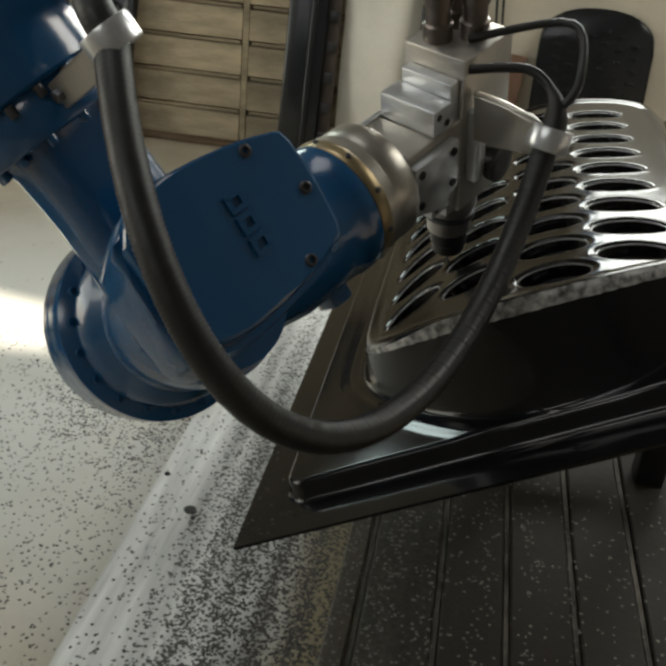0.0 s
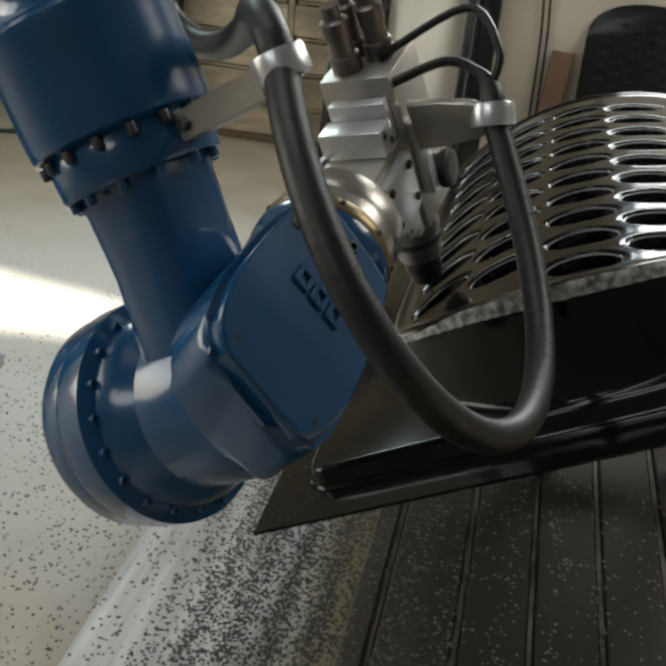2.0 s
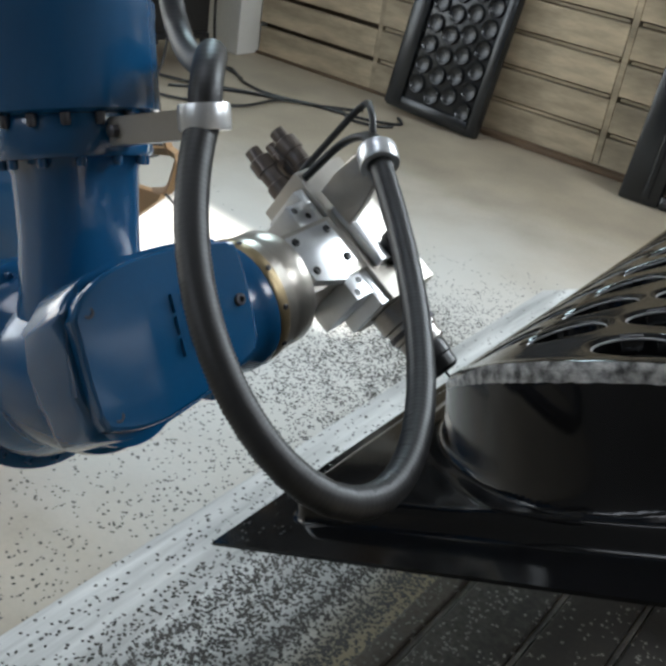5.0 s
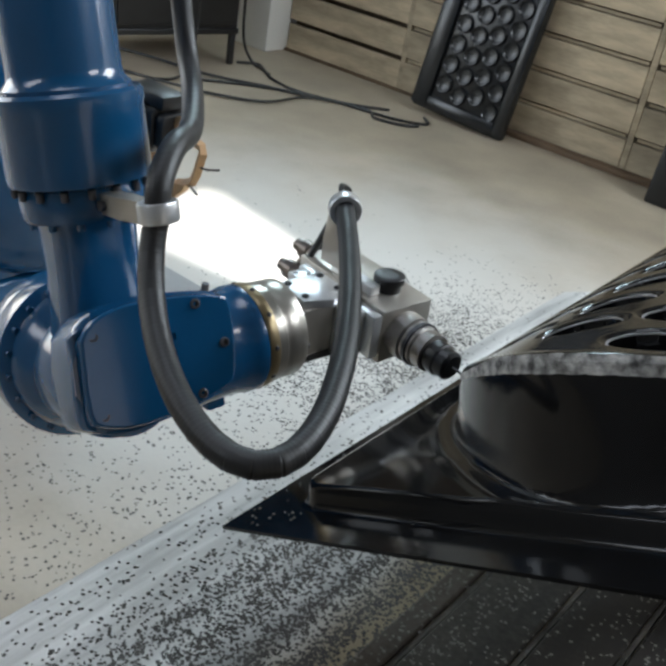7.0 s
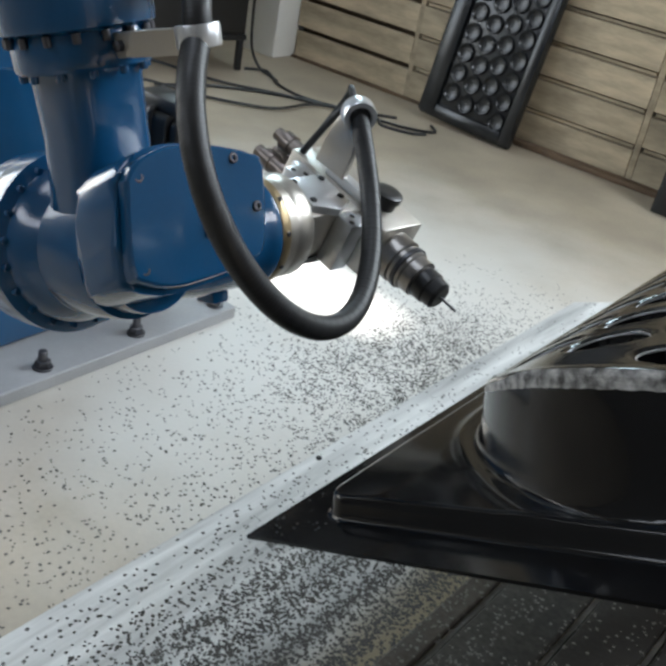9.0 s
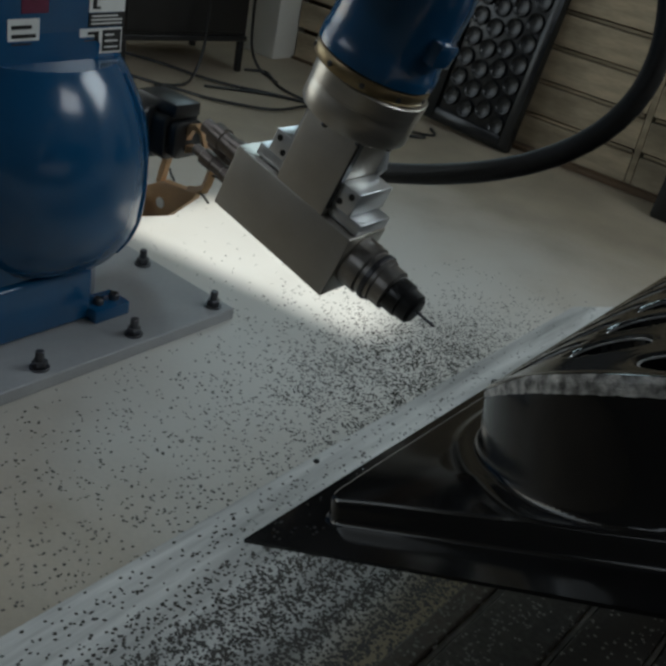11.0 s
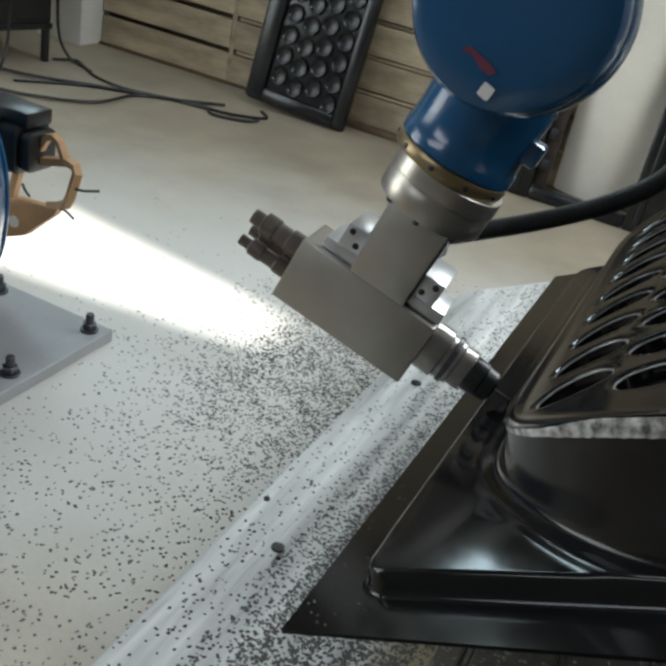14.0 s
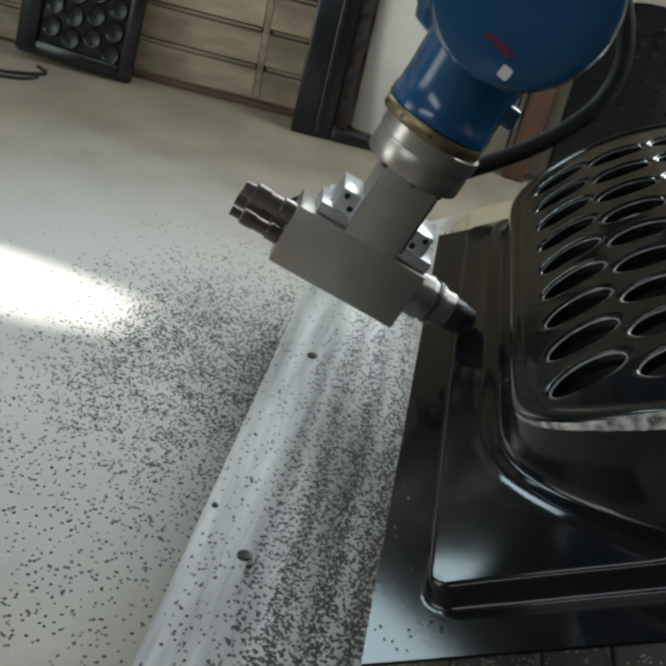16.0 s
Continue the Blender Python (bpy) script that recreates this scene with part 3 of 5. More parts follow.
WRIST_ROWS = [
    (0, 83.3271),
    (0.5, 90.9027),
    (1, 98.6125),
    (1.5, 105.002),
    (2, 112.003),
    (2.5, 111.581),
    (3, 110.733),
    (3.5, 113.836),
    (4, 108.974),
    (4.5, 106.07),
    (5, 101.791),
    (5.5, 97.0529),
    (6, 92.7735),
    (6.5, 89.8696),
    (7, 88.4399),
    (7.5, 82.9062),
    (8, 89.5082),
    (8.5, 87.1191),
    (9, 80.9669),
    (9.5, 85.75),
    (10, 64.69),
    (10.5, 40.86),
    (11, 23.49),
    (11.3, 20),
    (11.5, 20),
    (12, 20),
    (12.5, 20),
    (13, 20),
    (13.5, 20),
    (14, 20),
    (14.5, 20),
    (15, 20),
    (15.5, 20),
    (16, 20),
]
SPINDLE_ROWS = [
    # seconds, cutter tip x y z, Euler x y z
    (0, 1.0898, -0.626, 0.7288, -161.694, 70.211, 76.5348),
    (0.5, 1.0545, -0.6239, 0.7089, -171.479, 68.1978, 68.323),
    (1, 1.0676, -0.6523, 0.7092, 175.882, 66.6973, 55.3158),
    (1.5, 1.0469, -0.6575, 0.6984, 161.78, 66.1506, 50.7203),
    (2, 1.0398, -0.6736, 0.6851, 141.903, 65.6688, 40.8382),
    (2.5, 1.0288, -0.6624, 0.6692, 123.364, 63.0772, 27.2186),
    (3, 1.0423, -0.7103, 0.6539, 106.518, 56.9355, 14.4241),
    (3.5, 0.9993, -0.6655, 0.6267, 102.18, 54.8818, 13.6715),
    (4, 0.9691, -0.6732, 0.6034, 97.0253, 50.776, 11.7457),
    (4.5, 0.974, -0.6524, 0.588, 95.4308, 42.9566, 7.089),
    (5, 0.9747, -0.6273, 0.5698, 93.8288, 31.3774, 1.1282),
    (5.5, 0.9649, -0.6048, 0.5548, 92.5983, 18.5104, -4.6923),
    (6, 0.9455, -0.5867, 0.544, 91.7293, 6.8623, -9.4606),
    (6.5, 0.9265, -0.5745, 0.5374, 91.2005, -1.051, -12.4774),
    (7, 0.9282, -0.5531, 0.5188, 92.2936, -0.799, -12.4463),
    (7.5, 0.9293, -0.5387, 0.5076, 85.8464, 10.2873, -5.8147),
    (8, 0.9189, -0.5297, 0.4663, 86.8537, 16.9598, -3.5261),
    (8.5, 0.882, -0.5224, 0.4903, 86.7229, 15.4435, -3.5341),
    (9, 0.8444, -0.5343, 0.5942, 85.2517, 14.9917, -3.2277),
    (9.5, 0.8359, -0.548, 0.5865, 75.52, 22.27, -0.54),
    (10, 0.7269, -0.5596, 0.5478, 43.71, 33.85, 0.14),
    (10.5, 0.7597, -0.6548, 0.5758, 10.31, 28.52, -2.44),
    (11, 0.8838, -0.6617, 0.6365, -3.03, 16.49, 3.22),
    (11.3, 0.9132, -0.6511, 0.6521, -4.55, 13.77, 5.06),
    (11.5, 0.9346, -0.6581, 0.5877, -4.55, 13.77, 5.06),
    (12, 0.9864, -0.665, 0.5672, -4.55, 13.77, 5.06),
    (12.5, 0.9787, -0.617, 0.5492, -4.56, 13.8, 5.78),
    (13, 0.9777, -0.5823, 0.5451, -4.28, 14.26, 5.71),
    (13.5, 0.9702, -0.5616, 0.5495, -4.37, 17.97, 6.15),
    (14, 0.9656, -0.5224, 0.5443, -4.48, 18.39, 5.61),
    (14.5, 0.9641, -0.4736, 0.5376, -4.28, 18.84, 5.88),
    (15, 0.967, -0.4435, 0.54, -3.35, 18.73, 5.53),
    (15.5, 0.9698, -0.4041, 0.5365, -4.1, 18.73, 5.27),
    (16, 0.9718, -0.3677, 0.5358, -3.25, 19.07, 5.9),
]
HOSE_ROWS = [
    # seconds, pull at the forearm clamp, pull at the spindle clamp
    (0, 0.126, -0.315, -0.319, 0.25, 0.063, 0.245),
    (0.5, 0.209, -0.304, -0.278, 0.273, 0.059, 0.288),
    (1, 0.156, -0.241, -0.35, 0.308, 0.036, 0.239),
    (1.5, 0.192, -0.293, -0.301, 0.297, 0.094, 0.24),
    (2, 0.115, -0.28, -0.271, 0.341, 0.152, 0.29),
    (2.5, 0.065, -0.27, -0.359, 0.301, 0.18, 0.243),
    (3, 0.114, -0.313, -0.307, 0.364, 0.134, 0.222),
    (3.5, 0.11, -0.249, -0.354, 0.341, 0.174, 0.326),
    (4, 0.127, -0.254, -0.293, 0.384, 0.147, 0.313),
    (6.5, -0.047, -0.05, -0.206, 0.832, 0.01, 0.553),
    (7, -0.031, -0.064, -0.195, 0.836, 0.039, 0.603),
    (7.5, -0.089, -0.037, -0.187, 0.737, 0.081, 0.711),
    (8, -0.031, -0.071, -0.214, 0.671, 0.192, 0.727),
    (8.5, -0.059, -0.053, -0.236, 0.682, 0.148, 0.694),
    (9, 0.138, -0.25, -0.186, 0.37, -0.275, 0.074),
    (12.5, 0.012, -0.227, -0.438, 0.446, 0.045, 0.397),
    (14.5, 0.076, -0.141, -0.305, 0.466, 0.219, 0.347),
    (16, 0.173, -0.204, -0.281, 0.423, 0.049, 0.368),
]
CLAMP_F = Vector((0.179, 0.0, 0.2245))     # hose clamp on the forearm
CLAMP_T = Vector((-0.248, 0.137, 0.020))   # hose clamp on the spindle
HOSE_R = 0.0137
ROBOT_BASE = Matrix.Translation((-0.43, -0.50, 0.03))
X_AXIS = Matrix.Rotation(radians(90), 4, "Y")      # turns z to x


def bolt_ring(n, radius, z, r, h, m=None, start=0.0):
    """Socket screws on a circle, as one matrix list."""
    out = []
    for i in range(n):
        a = 2 * math.pi * (i + start) / n
        out.append((m or Matrix()) @ Matrix.Translation((radius * math.cos(a), radius * math.sin(a), z)))
    return out


def screws(parent, places, r, h, mat, name="screw"):
    bm = lathe([(r, 0), (r, h * 0.8), (r * 0.8, h), (r * 0.5, h), (r * 0.45, h * 0.6)], 12)
    first = part(name, bm, mat, parent)
    first.matrix_basis = places[0]
    for m in places[1:]:
        ob = new(name, first.data)
        ob.parent = parent
        ob.matrix_basis = m


def build_forearm(robot):
    """Wrist centre at the origin, forearm up along z, the wrist's turning axis along x."""
    arm = part("forearm", lathe([(0.071, 0.330), (0.0715, 0.342), (0.064, 0.350), (0.0625, 0.36), (0.0625, 0.70), (0.067, 0.95), (0.06, 0.97)], 56), BLUE, robot,
               "blue painted round forearm tube")
    bm = lathe([(0.072, 0.236), (0.0795, 0.240), (0.081, 0.248), (0.081, 0.318), (0.0825, 0.322), (0.0825, 0.334), (0.079, 0.338), (0.070, 0.338)], 64)
    part("forearm_housing", bm, BLUE, arm)
    bm = lathe([(0.056, 0.199), (0.069, 0.200), (0.0715, 0.204), (0.0715, 0.228), (0.070, 0.232), (0.069, 0.2375)], 56)
    part("wrist_collar", bm, BLUE, arm)
    screws(arm, bolt_ring(16, 0.0735, 0.2365, 0, 0, Matrix(), 0.3), 0.0042, -0.010, STEEL)
    screws(arm, bolt_ring(12, 0.0635, 0.2000, 0, 0, Matrix(), 0.0), 0.0045, -0.008, BLUE, "flange_screw")
    # neck: a squarish casting that runs down into the joint's hub
    bm = bmesh.new()
    rows = []
    for z, hw, hd, cx in ((0.202, 0.056, 0.055, 0.0), (0.188, 0.050, 0.051, -0.001), (0.15, 0.048, 0.050, -0.003), (0.13, 0.047, 0.050, -0.004), (0.08, 0.047, 0.052, -0.010), (0.04, 0.050, 0.057, -0.016), (0.0, 0.052, 0.062, -0.020)):
        row = []
        for i in range(48):
            a = 2 * math.pi * i / 48
            c, s = math.cos(a), math.sin(a)
            k = (abs(c) ** 3.2 + abs(s) ** 3.2) ** (-1 / 3.2)
            row.append(bm.verts.new((cx + hw * k * c, hd * k * s, z)))
        rows.append(row)
    for a, b in zip(rows, rows[1:]):
        for i in range(48):
            bm.faces.new((a[i], a[(i + 1) % 48], b[(i + 1) % 48], b[i]))
    bm.faces.new(rows[0])
    bm.faces.new(rows[-1][::-1])
    part("neck", bm, BLUE, arm, smooth=60)
    bm = lathe([(0.066, -0.085), (0.078, -0.080), (0.079, -0.05), (0.078, 0.010), (0.075, 0.024), (0.064, 0.030)], 64, m=X_AXIS)
    part("joint_hub", bm, BLUE, arm)
    screws(arm, [X_AXIS @ Matrix.Translation((0.066 * math.cos(a), 0.066 * math.sin(a), 0.026)) for a in (2.2, 2.9, 3.6, 4.3, 5.0)], 0.0055, 0.006, BLUE, "hub_screw")
    bm = lathe([(0.070, -0.03), (0.086, -0.06), (0.092, -0.070), (0.094, -0.082), (0.102, -0.086), (0.1075, -0.090), (0.1075, -0.120), (0.105, -0.126), (0.090, -0.127)], 64, m=X_AXIS)
    part("joint_ring", bm, BLUE, arm)
    screws(arm, bolt_ring(20, 0.0970, 0.0, 0, 0, X_AXIS @ Matrix.Translation((0, 0, -0.0855))), 0.0045, 0.006, BLUE, "ring_screw")
    bm = lathe([(0.1045, -0.126), (0.1045, -0.148), (0.100, -0.157), (0.090, -0.1620), (0.072, -0.1645), (0.03, -0.1650)], 64, m=X_AXIS)
    cap = part("joint_cap", bm, BLUE, arm, "smooth domed blue end cap with a red mark")
    part("red_mark", prism([(0.046, 0.029), (0.050, 0.037), (0.055, 0.022), (0.062, 0.016), (0.068, 0.004), (0.064, -0.003), (0.056, 0.007)], -0.1664, -0.1652, m=X_AXIS), RED, cap)
    part("white_label", prism(rounded(0.014, 0.013, 0.002, 2), -0.1664, -0.1652, m=X_AXIS @ Matrix.Translation((0.083, 0.003, 0)) @ pose(0, 0, 0, 0, 0, 25)), STICKER, cap)
    # hose clamp
    bm = prism([(0.058, -0.012), (0.092, -0.012), (0.108, -0.009), (0.161, -0.009), (0.161, 0.009), (0.108, 0.009), (0.092, 0.012), (0.058, 0.012)], 0.208, 0.232, bevel=0.0025)
    bracket = part("hose_bracket", bm, ALU, arm, "cast aluminium hose bracket")
    bm = lathe([(0.0145, 0.2140), (0.0205, 0.2140), (0.0213, 0.2160), (0.0213, 0.2325), (0.0205, 0.2345), (0.0145, 0.2345)], 36, m=Matrix.Translation((0.179, 0, 0)), caps=False)
    part("clamp_ring", bm, ALU_BRIGHT, bracket)
    part("clamp_screw", lathe([(0.006, 0), (0.006, 0.006), (0.004, 0.007)], 6, m=Matrix.Translation((0.08, -0.012, 0.22)) @ Matrix.Rotation(radians(90), 4, "X")), STEEL, bracket)
    # upper run of the hose along the forearm
    pts = [(0.179, 0, 0.222), (0.178, 0.004, 0.246), (0.164, 0.022, 0.266), (0.136, 0.052, 0.280), (0.084, 0.098, 0.282), (0.010, 0.148, 0.294), (-0.055, 0.188, 0.325), (-0.090, 0.206, 0.38), (-0.098, 0.212, 0.50), (-0.098, 0.212, 0.70), (-0.098, 0.212, 0.93)]
    part("elbow", lathe([(0.06, 0.93), (0.095, 0.945), (0.105, 0.97), (0.105, 1.06), (0.09, 1.09), (0.05, 1.10)], 40), BLUE, arm)
    part("hose_run", tube(smooth_line(pts, 6), HOSE_R, 18), HOSE_RUBBER, arm, "black ribbed rubber hose")
    return arm


def smooth_line(pts, n):
    """A smooth line through the points."""
    p = [Vector(q) for q in pts]
    out = []
    for i in range(len(p) - 1):
        a, b, c, d = p[max(i - 1, 0)], p[i], p[i + 1], p[min(i + 2, len(p) - 1)]
        for k in range(n):
            t = k / n
            out.append(0.5 * ((2 * b) + (c - a) * t + (2 * a - 5 * b + 4 * c - d) * t * t + (3 * b - a - 3 * c + d) * t ** 3))
    return out + [p[-1]]


def build_wrist(robot):
    """Swinging wrist: turns about x, the tool flange along -z."""
    half = ((0.046, 0.088), (0.066, 0.071), (0.076, 0.036), (0.076, 0.0), (0.0715, -0.045), (0.062, -0.088), (0.045, -0.109))
    loop = [Vector((y, z, 0)) for y, z in half] + [Vector((-y, z, 0)) for y, z in half[::-1]]
    outline = [(v.x, v.y) for v in smooth_line(loop + [loop[0]], 3)[:-1]]
    # outline x, y -> y, z; height -> x; the housing leans over along y
    to_x = Matrix(((0, 0, 1, 0), (1, 0, 0.32, 0.010), (0, 1, 0, 0), (0, 0, 0, 1)))
    body = part("wrist", prism(outline, 0.042, 0.108, bevel=0.012, m=to_x, seg=4), BLUE, robot, "blue cast wrist housing")
    part("hub", lathe([(0.070, -0.088), (0.072, -0.05), (0.070, 0.02), (0.064, 0.055)], 48, m=X_AXIS), BLUE, body)
    # bolted cover with a crease across it
    edge = []
    loop = [(y * 0.93, z * 0.93) for y, z in outline]
    for (y0, z0), (y1, z1) in zip(loop, loop[1:] + loop[:1]):
        edge.append((y0, z0))
        if (z0 - 0.015) * (z1 - 0.015) < 0:
            k = (0.015 - z0) / (z1 - z0)
            edge.append((y0 + (y1 - y0) * k, 0.015))
    bm = bmesh.new()
    rings = []
    for size, drop in ((1.0, None), (1.0, 0.005), (0.985, 0.0015), (0.955, 0.0)):
        rings.append([bm.verts.new((y * size, z * size if abs(z - 0.015) > 1e-6 else z, 0.105 if drop is None else 0.126 - drop - max(0.0, z - 0.015) * 0.08)) for y, z in edge])
    n = len(edge)
    for ra, rb in zip(rings, rings[1:]):
        for i in range(n):
            bm.faces.new((ra[i], ra[(i + 1) % n], rb[(i + 1) % n], rb[i]))
    bm.faces.new([v for v, q in zip(rings[-1], edge) if q[1] < 0.0151])
    upper = [i for i, q in enumerate(edge) if q[1] > 0.0149]
    start = next(k for k, i in enumerate(upper) if (i - 1) % n not in upper)
    bm.faces.new([rings[-1][i] for i in upper[start:] + upper[:start]])
    bmesh.ops.transform(bm, matrix=to_x, verts=bm.verts)
    cover = part("cover_plate", bm, BLUE, body, "blue bolted cover plate with raised marks", smooth=6)
    spots = [(-0.047, 0.064, 0.114), (0.045, 0.066, 0.114), (-0.054, -0.055, 0.121), (0.054, -0.055, 0.121), (0.0, -0.088, 0.122)]
    screws(cover, [to_x @ Matrix.Translation(q) for q in spots], 0.0060, 0.0075, STEEL)
    for y, z in ((0.022, -0.020), (0.002, -0.020), (-0.018, -0.020)):
        for dy, dz, w, h in ((0.0062, 0, 0.0046, 0.0185), (-0.0062, 0, 0.0046, 0.0185), (0, 0.007, 0.012, 0.0045), (0, -0.007, 0.012, 0.0045)):
            part("raised_mark", prism(rounded(w, h, 0.001, 2, y + dy, z + dz), 0.1235, 0.1290, m=to_x), BLUE, cover)
    bm = lathe([(0.068, -0.1885), (0.0725, -0.186), (0.0725, -0.172), (0.0705, -0.169), (0.0698, -0.145), (0.071, -0.09), (0.064, -0.05)], 56)
    part("flange_housing", bm, BLUE, body)
    bm = lathe([(0.060, -0.2045), (0.0705, -0.2040), (0.0718, -0.2020), (0.0718, -0.1905), (0.0705, -0.1885)], 56)
    ring = part("flange_ring", bm, BRASS, body, "brass-coloured flange ring")
    screws(ring, [Matrix.Rotation(2 * math.pi * i / 10, 4, "Z") @ Matrix.Translation((0.0715, 0, -0.197)) @ Matrix.Rotation(radians(90), 4, "Y") for i in range(10)], 0.0032, 0.002, STEEL)
    part("lug", box(-0.018, 0.014, -0.084, -0.060, -0.148, -0.120, bevel=0.004), BLUE, body)
    return body


def build_spindle():
    """Spindle unit with the cutter's tip at the origin, the spindle along x, the flange up along z."""
    thing = tagged(holder("milling_spindle"), "grey aluminium milling spindle with black collet on the robot's flange", "spindle")
    at = Matrix.Translation((-0.2075, 0, 0))
    bm = lathe([(0.056, 0.145), (0.0665, 0.146), (0.068, 0.149), (0.068, 0.172), (0.0672, 0.174), (0.0672, 0.178), (0.0692, 0.180), (0.0692, 0.199), (0.0678, 0.2005), (0.05, 0.2005)], 56, m=at)
    skirt = part("adapter_flange", bm, TURNED, thing, "turned aluminium adapter flange")
    screws(skirt, bolt_ring(8, 0.058, 0.1455, 0, 0, at), 0.0045, -0.006, STEEL)
    bm = box(-0.2445, -0.1665, -0.041, 0.041, 0.038, 0.148, bevel=0.002)
    column = part("bracket_column", bm, ALU, thing, "milled grey bracket column")
    part("slot_liner", box(-0.1665, -0.1640, -0.040, -0.030, 0.050, 0.140), BLACK, column)
    part("slot_liner", box(-0.247, -0.2445, -0.040, -0.034, 0.050, 0.142), ALU_BRIGHT, column)
    bm = box(-0.312, -0.117, -0.041, 0.041, -0.050, 0.0385, bevel=0.0025)
    part("spindle_body", bm, ALU, thing, "square grey anodised spindle body")
    # side clamp blocks with two screw holes each
    for sx, x0, x1 in ((1, -0.1660, -0.118), (-1, -0.291, -0.2450)):
        bm = box(x0, x1, -0.030, 0.036, 0.040, 0.056, bevel=0.0015)
        block = part("clamp_foot", bm, ALU_BRIGHT, thing, "bright aluminium clamp foot")
        a, b = (x0, x0 + 0.030) if sx > 0 else (x1 - 0.030, x1)
        block = part("clamp_block", box(a, b, -0.034, 0.040, 0.057, 0.088, bevel=0.0015), ALU_BRIGHT, thing, "bright aluminium clamp block with two screw holes")
        for y in (-0.034, 0.040):
            side = -1 if y < 0 else 1
            for dz in (0.066, 0.080):
                mm = Matrix.Translation(((a + b) / 2 + 0.006 * sx * (1 if dz > 0.07 else -1), y, dz)) @ Matrix.Rotation(radians(90 if side < 0 else -90), 4, "X")
                part("screw_hole", lathe([(0.0042, -0.001), (0.0042, 0.0006), (0.003, 0.0006)], 14, m=mm), BLACK, block)
    # gusset on the far side with screws, as the hose bracket's root
    bm = prism([(-0.235, 0.060), (-0.175, 0.060), (-0.160, 0.095), (-0.175, 0.135), (-0.235, 0.135)], 0.041, 0.053, bevel=0.0015, m=Matrix(((1, 0, 0, 0), (0, 0, 1, 0), (0, 1, 0, 0), (0, 0, 0, 1))))
    gusset = part("gusset_plate", bm, ALU_BRIGHT, thing, "bright side plate with socket screws")
    screws(gusset, [Matrix.Translation((x, 0.0525, z)) @ Matrix.Rotation(radians(-90), 4, "X") for x, z in ((-0.225, 0.07), (-0.185, 0.07), (-0.225, 0.125), (-0.185, 0.125))], 0.005, 0.003, BLACK)
    part("gusset_bar", box(-0.250, -0.160, 0.0415, 0.056, 0.012, 0.030, bevel=0.002), ALU_BRIGHT, thing)
    # nose
    bm = lathe([(0.030, -0.1175), (0.0335, -0.116), (0.0335, -0.092), (0.0300, -0.090), (0.0300, -0.072), (0.0275, -0.070), (0.0275, -0.054), (0.022, -0.052)], 44, m=X_AXIS)
    part("nose", bm, NOSE_STEEL, thing, "oily stepped steel spindle nose")
    part("nose_ring", lathe([(0.028, -0.0845), (0.0325, -0.0835), (0.0325, -0.0775), (0.028, -0.0765)], 44, m=X_AXIS), STEEL, thing)
    bm = lathe([(0.022, -0.0525), (0.0235, -0.048), (0.0235, -0.034), (0.0215, -0.032), (0.0205, -0.018), (0.016, -0.0145), (0.006, -0.0140)], 30, m=X_AXIS)
    part("collet_nut", bm, BLACK, thing, "black collet nut")
    part("cutter", lathe([(0.0018, -0.016), (0.0018, 0.013), (0.0006, 0.015)], 12, m=X_AXIS), STEEL, thing, "thin steel milling cutter")
    # plugs at the rear
    for y, z, r in ((-0.014, 0.014, 0.0165), (0.014, -0.014, 0.0165), (-0.016, -0.022, 0.012)):
        bm = lathe([(r, -0.312), (r, -0.330), (r * 0.82, -0.332), (r * 0.82, -0.350), (r * 0.95, -0.351), (r * 0.95, -0.369), (r * 0.62, -0.372), (r * 0.62, -0.386)], 20, m=X_AXIS @ Matrix.Translation((-z, y, 0)))
        part("cable_plug", bm, GUNMETAL, thing, "dark stepped cable plug")
    # round black junction cap
    mm = Matrix.Translation((-0.168, 0.0415, -0.010)) @ Matrix.Rotation(radians(-90), 4, "X")
    bm = lathe([(0.019, 0), (0.019, 0.012), (0.0225, 0.013), (0.0225, 0.022), (0.020, 0.0235), (0.01, 0.0235)], 36, m=mm)
    part("junction_cap", bm, BLACK, thing, "round black junction cap")
    # hose clamp arm
    c = CLAMP_T
    bm = prism([(-0.030, 0.0), (0.026, 0.0), (0.024, 0.035), (0.020, 0.07), (0.016, 0.082), (-0.016, 0.082), (-0.022, 0.07), (-0.027, 0.035)], -0.006, 0.006, bevel=0.002,
               m=Matrix.Translation((c.x + 0.004, 0.050, c.z + 0.006)) @ pose(0, 0, 0, 0, 0, 3))
    arm = part("hose_arm", bm, ALU, thing, "grey cast hose arm")
    # the clamp ring's axis follows the hose as it leaves
    d = Vector((0.50, 0.02, 0.33)).normalized()
    q = d.to_track_quat("Z", "Y").to_matrix().to_4x4()
    bm = lathe([(0.0155, -0.012), (0.0225, -0.012), (0.0235, -0.009), (0.0235, 0.009), (0.0225, 0.012), (0.0155, 0.012)], 36, m=Matrix.Translation(c) @ q, caps=False)
    part("clamp_ring", bm, ALU_BRIGHT, arm)
    pts = [c + d * 0.012, c - d * 0.02, c - d * 0.045 + Vector((0, -0.012, 0.002)), c - d * 0.060 + Vector((-0.004, -0.045, 0.01)), Vector((-0.300, 0.040, 0.030))]
    part("cable", tube(smooth_line(pts, 6), [HOSE_R - 0.0085 * min(1, max(0, i - 5) / 8) for i in range(25)], 14), BLACK_RUBBER, thing, "thin black cable from the hose end")
    pts = [c - d * 0.03, c - d * 0.065 + Vector((0, 0.01, 0)), c - d * 0.09 + Vector((-0.01, -0.03, -0.03)), Vector((-0.318, 0.020, 0.006))]
    part("cable", tube(smooth_line(pts, 6), 0.0045, 10), BLACK_RUBBER, thing)
    return thing


HOSE_N = 44


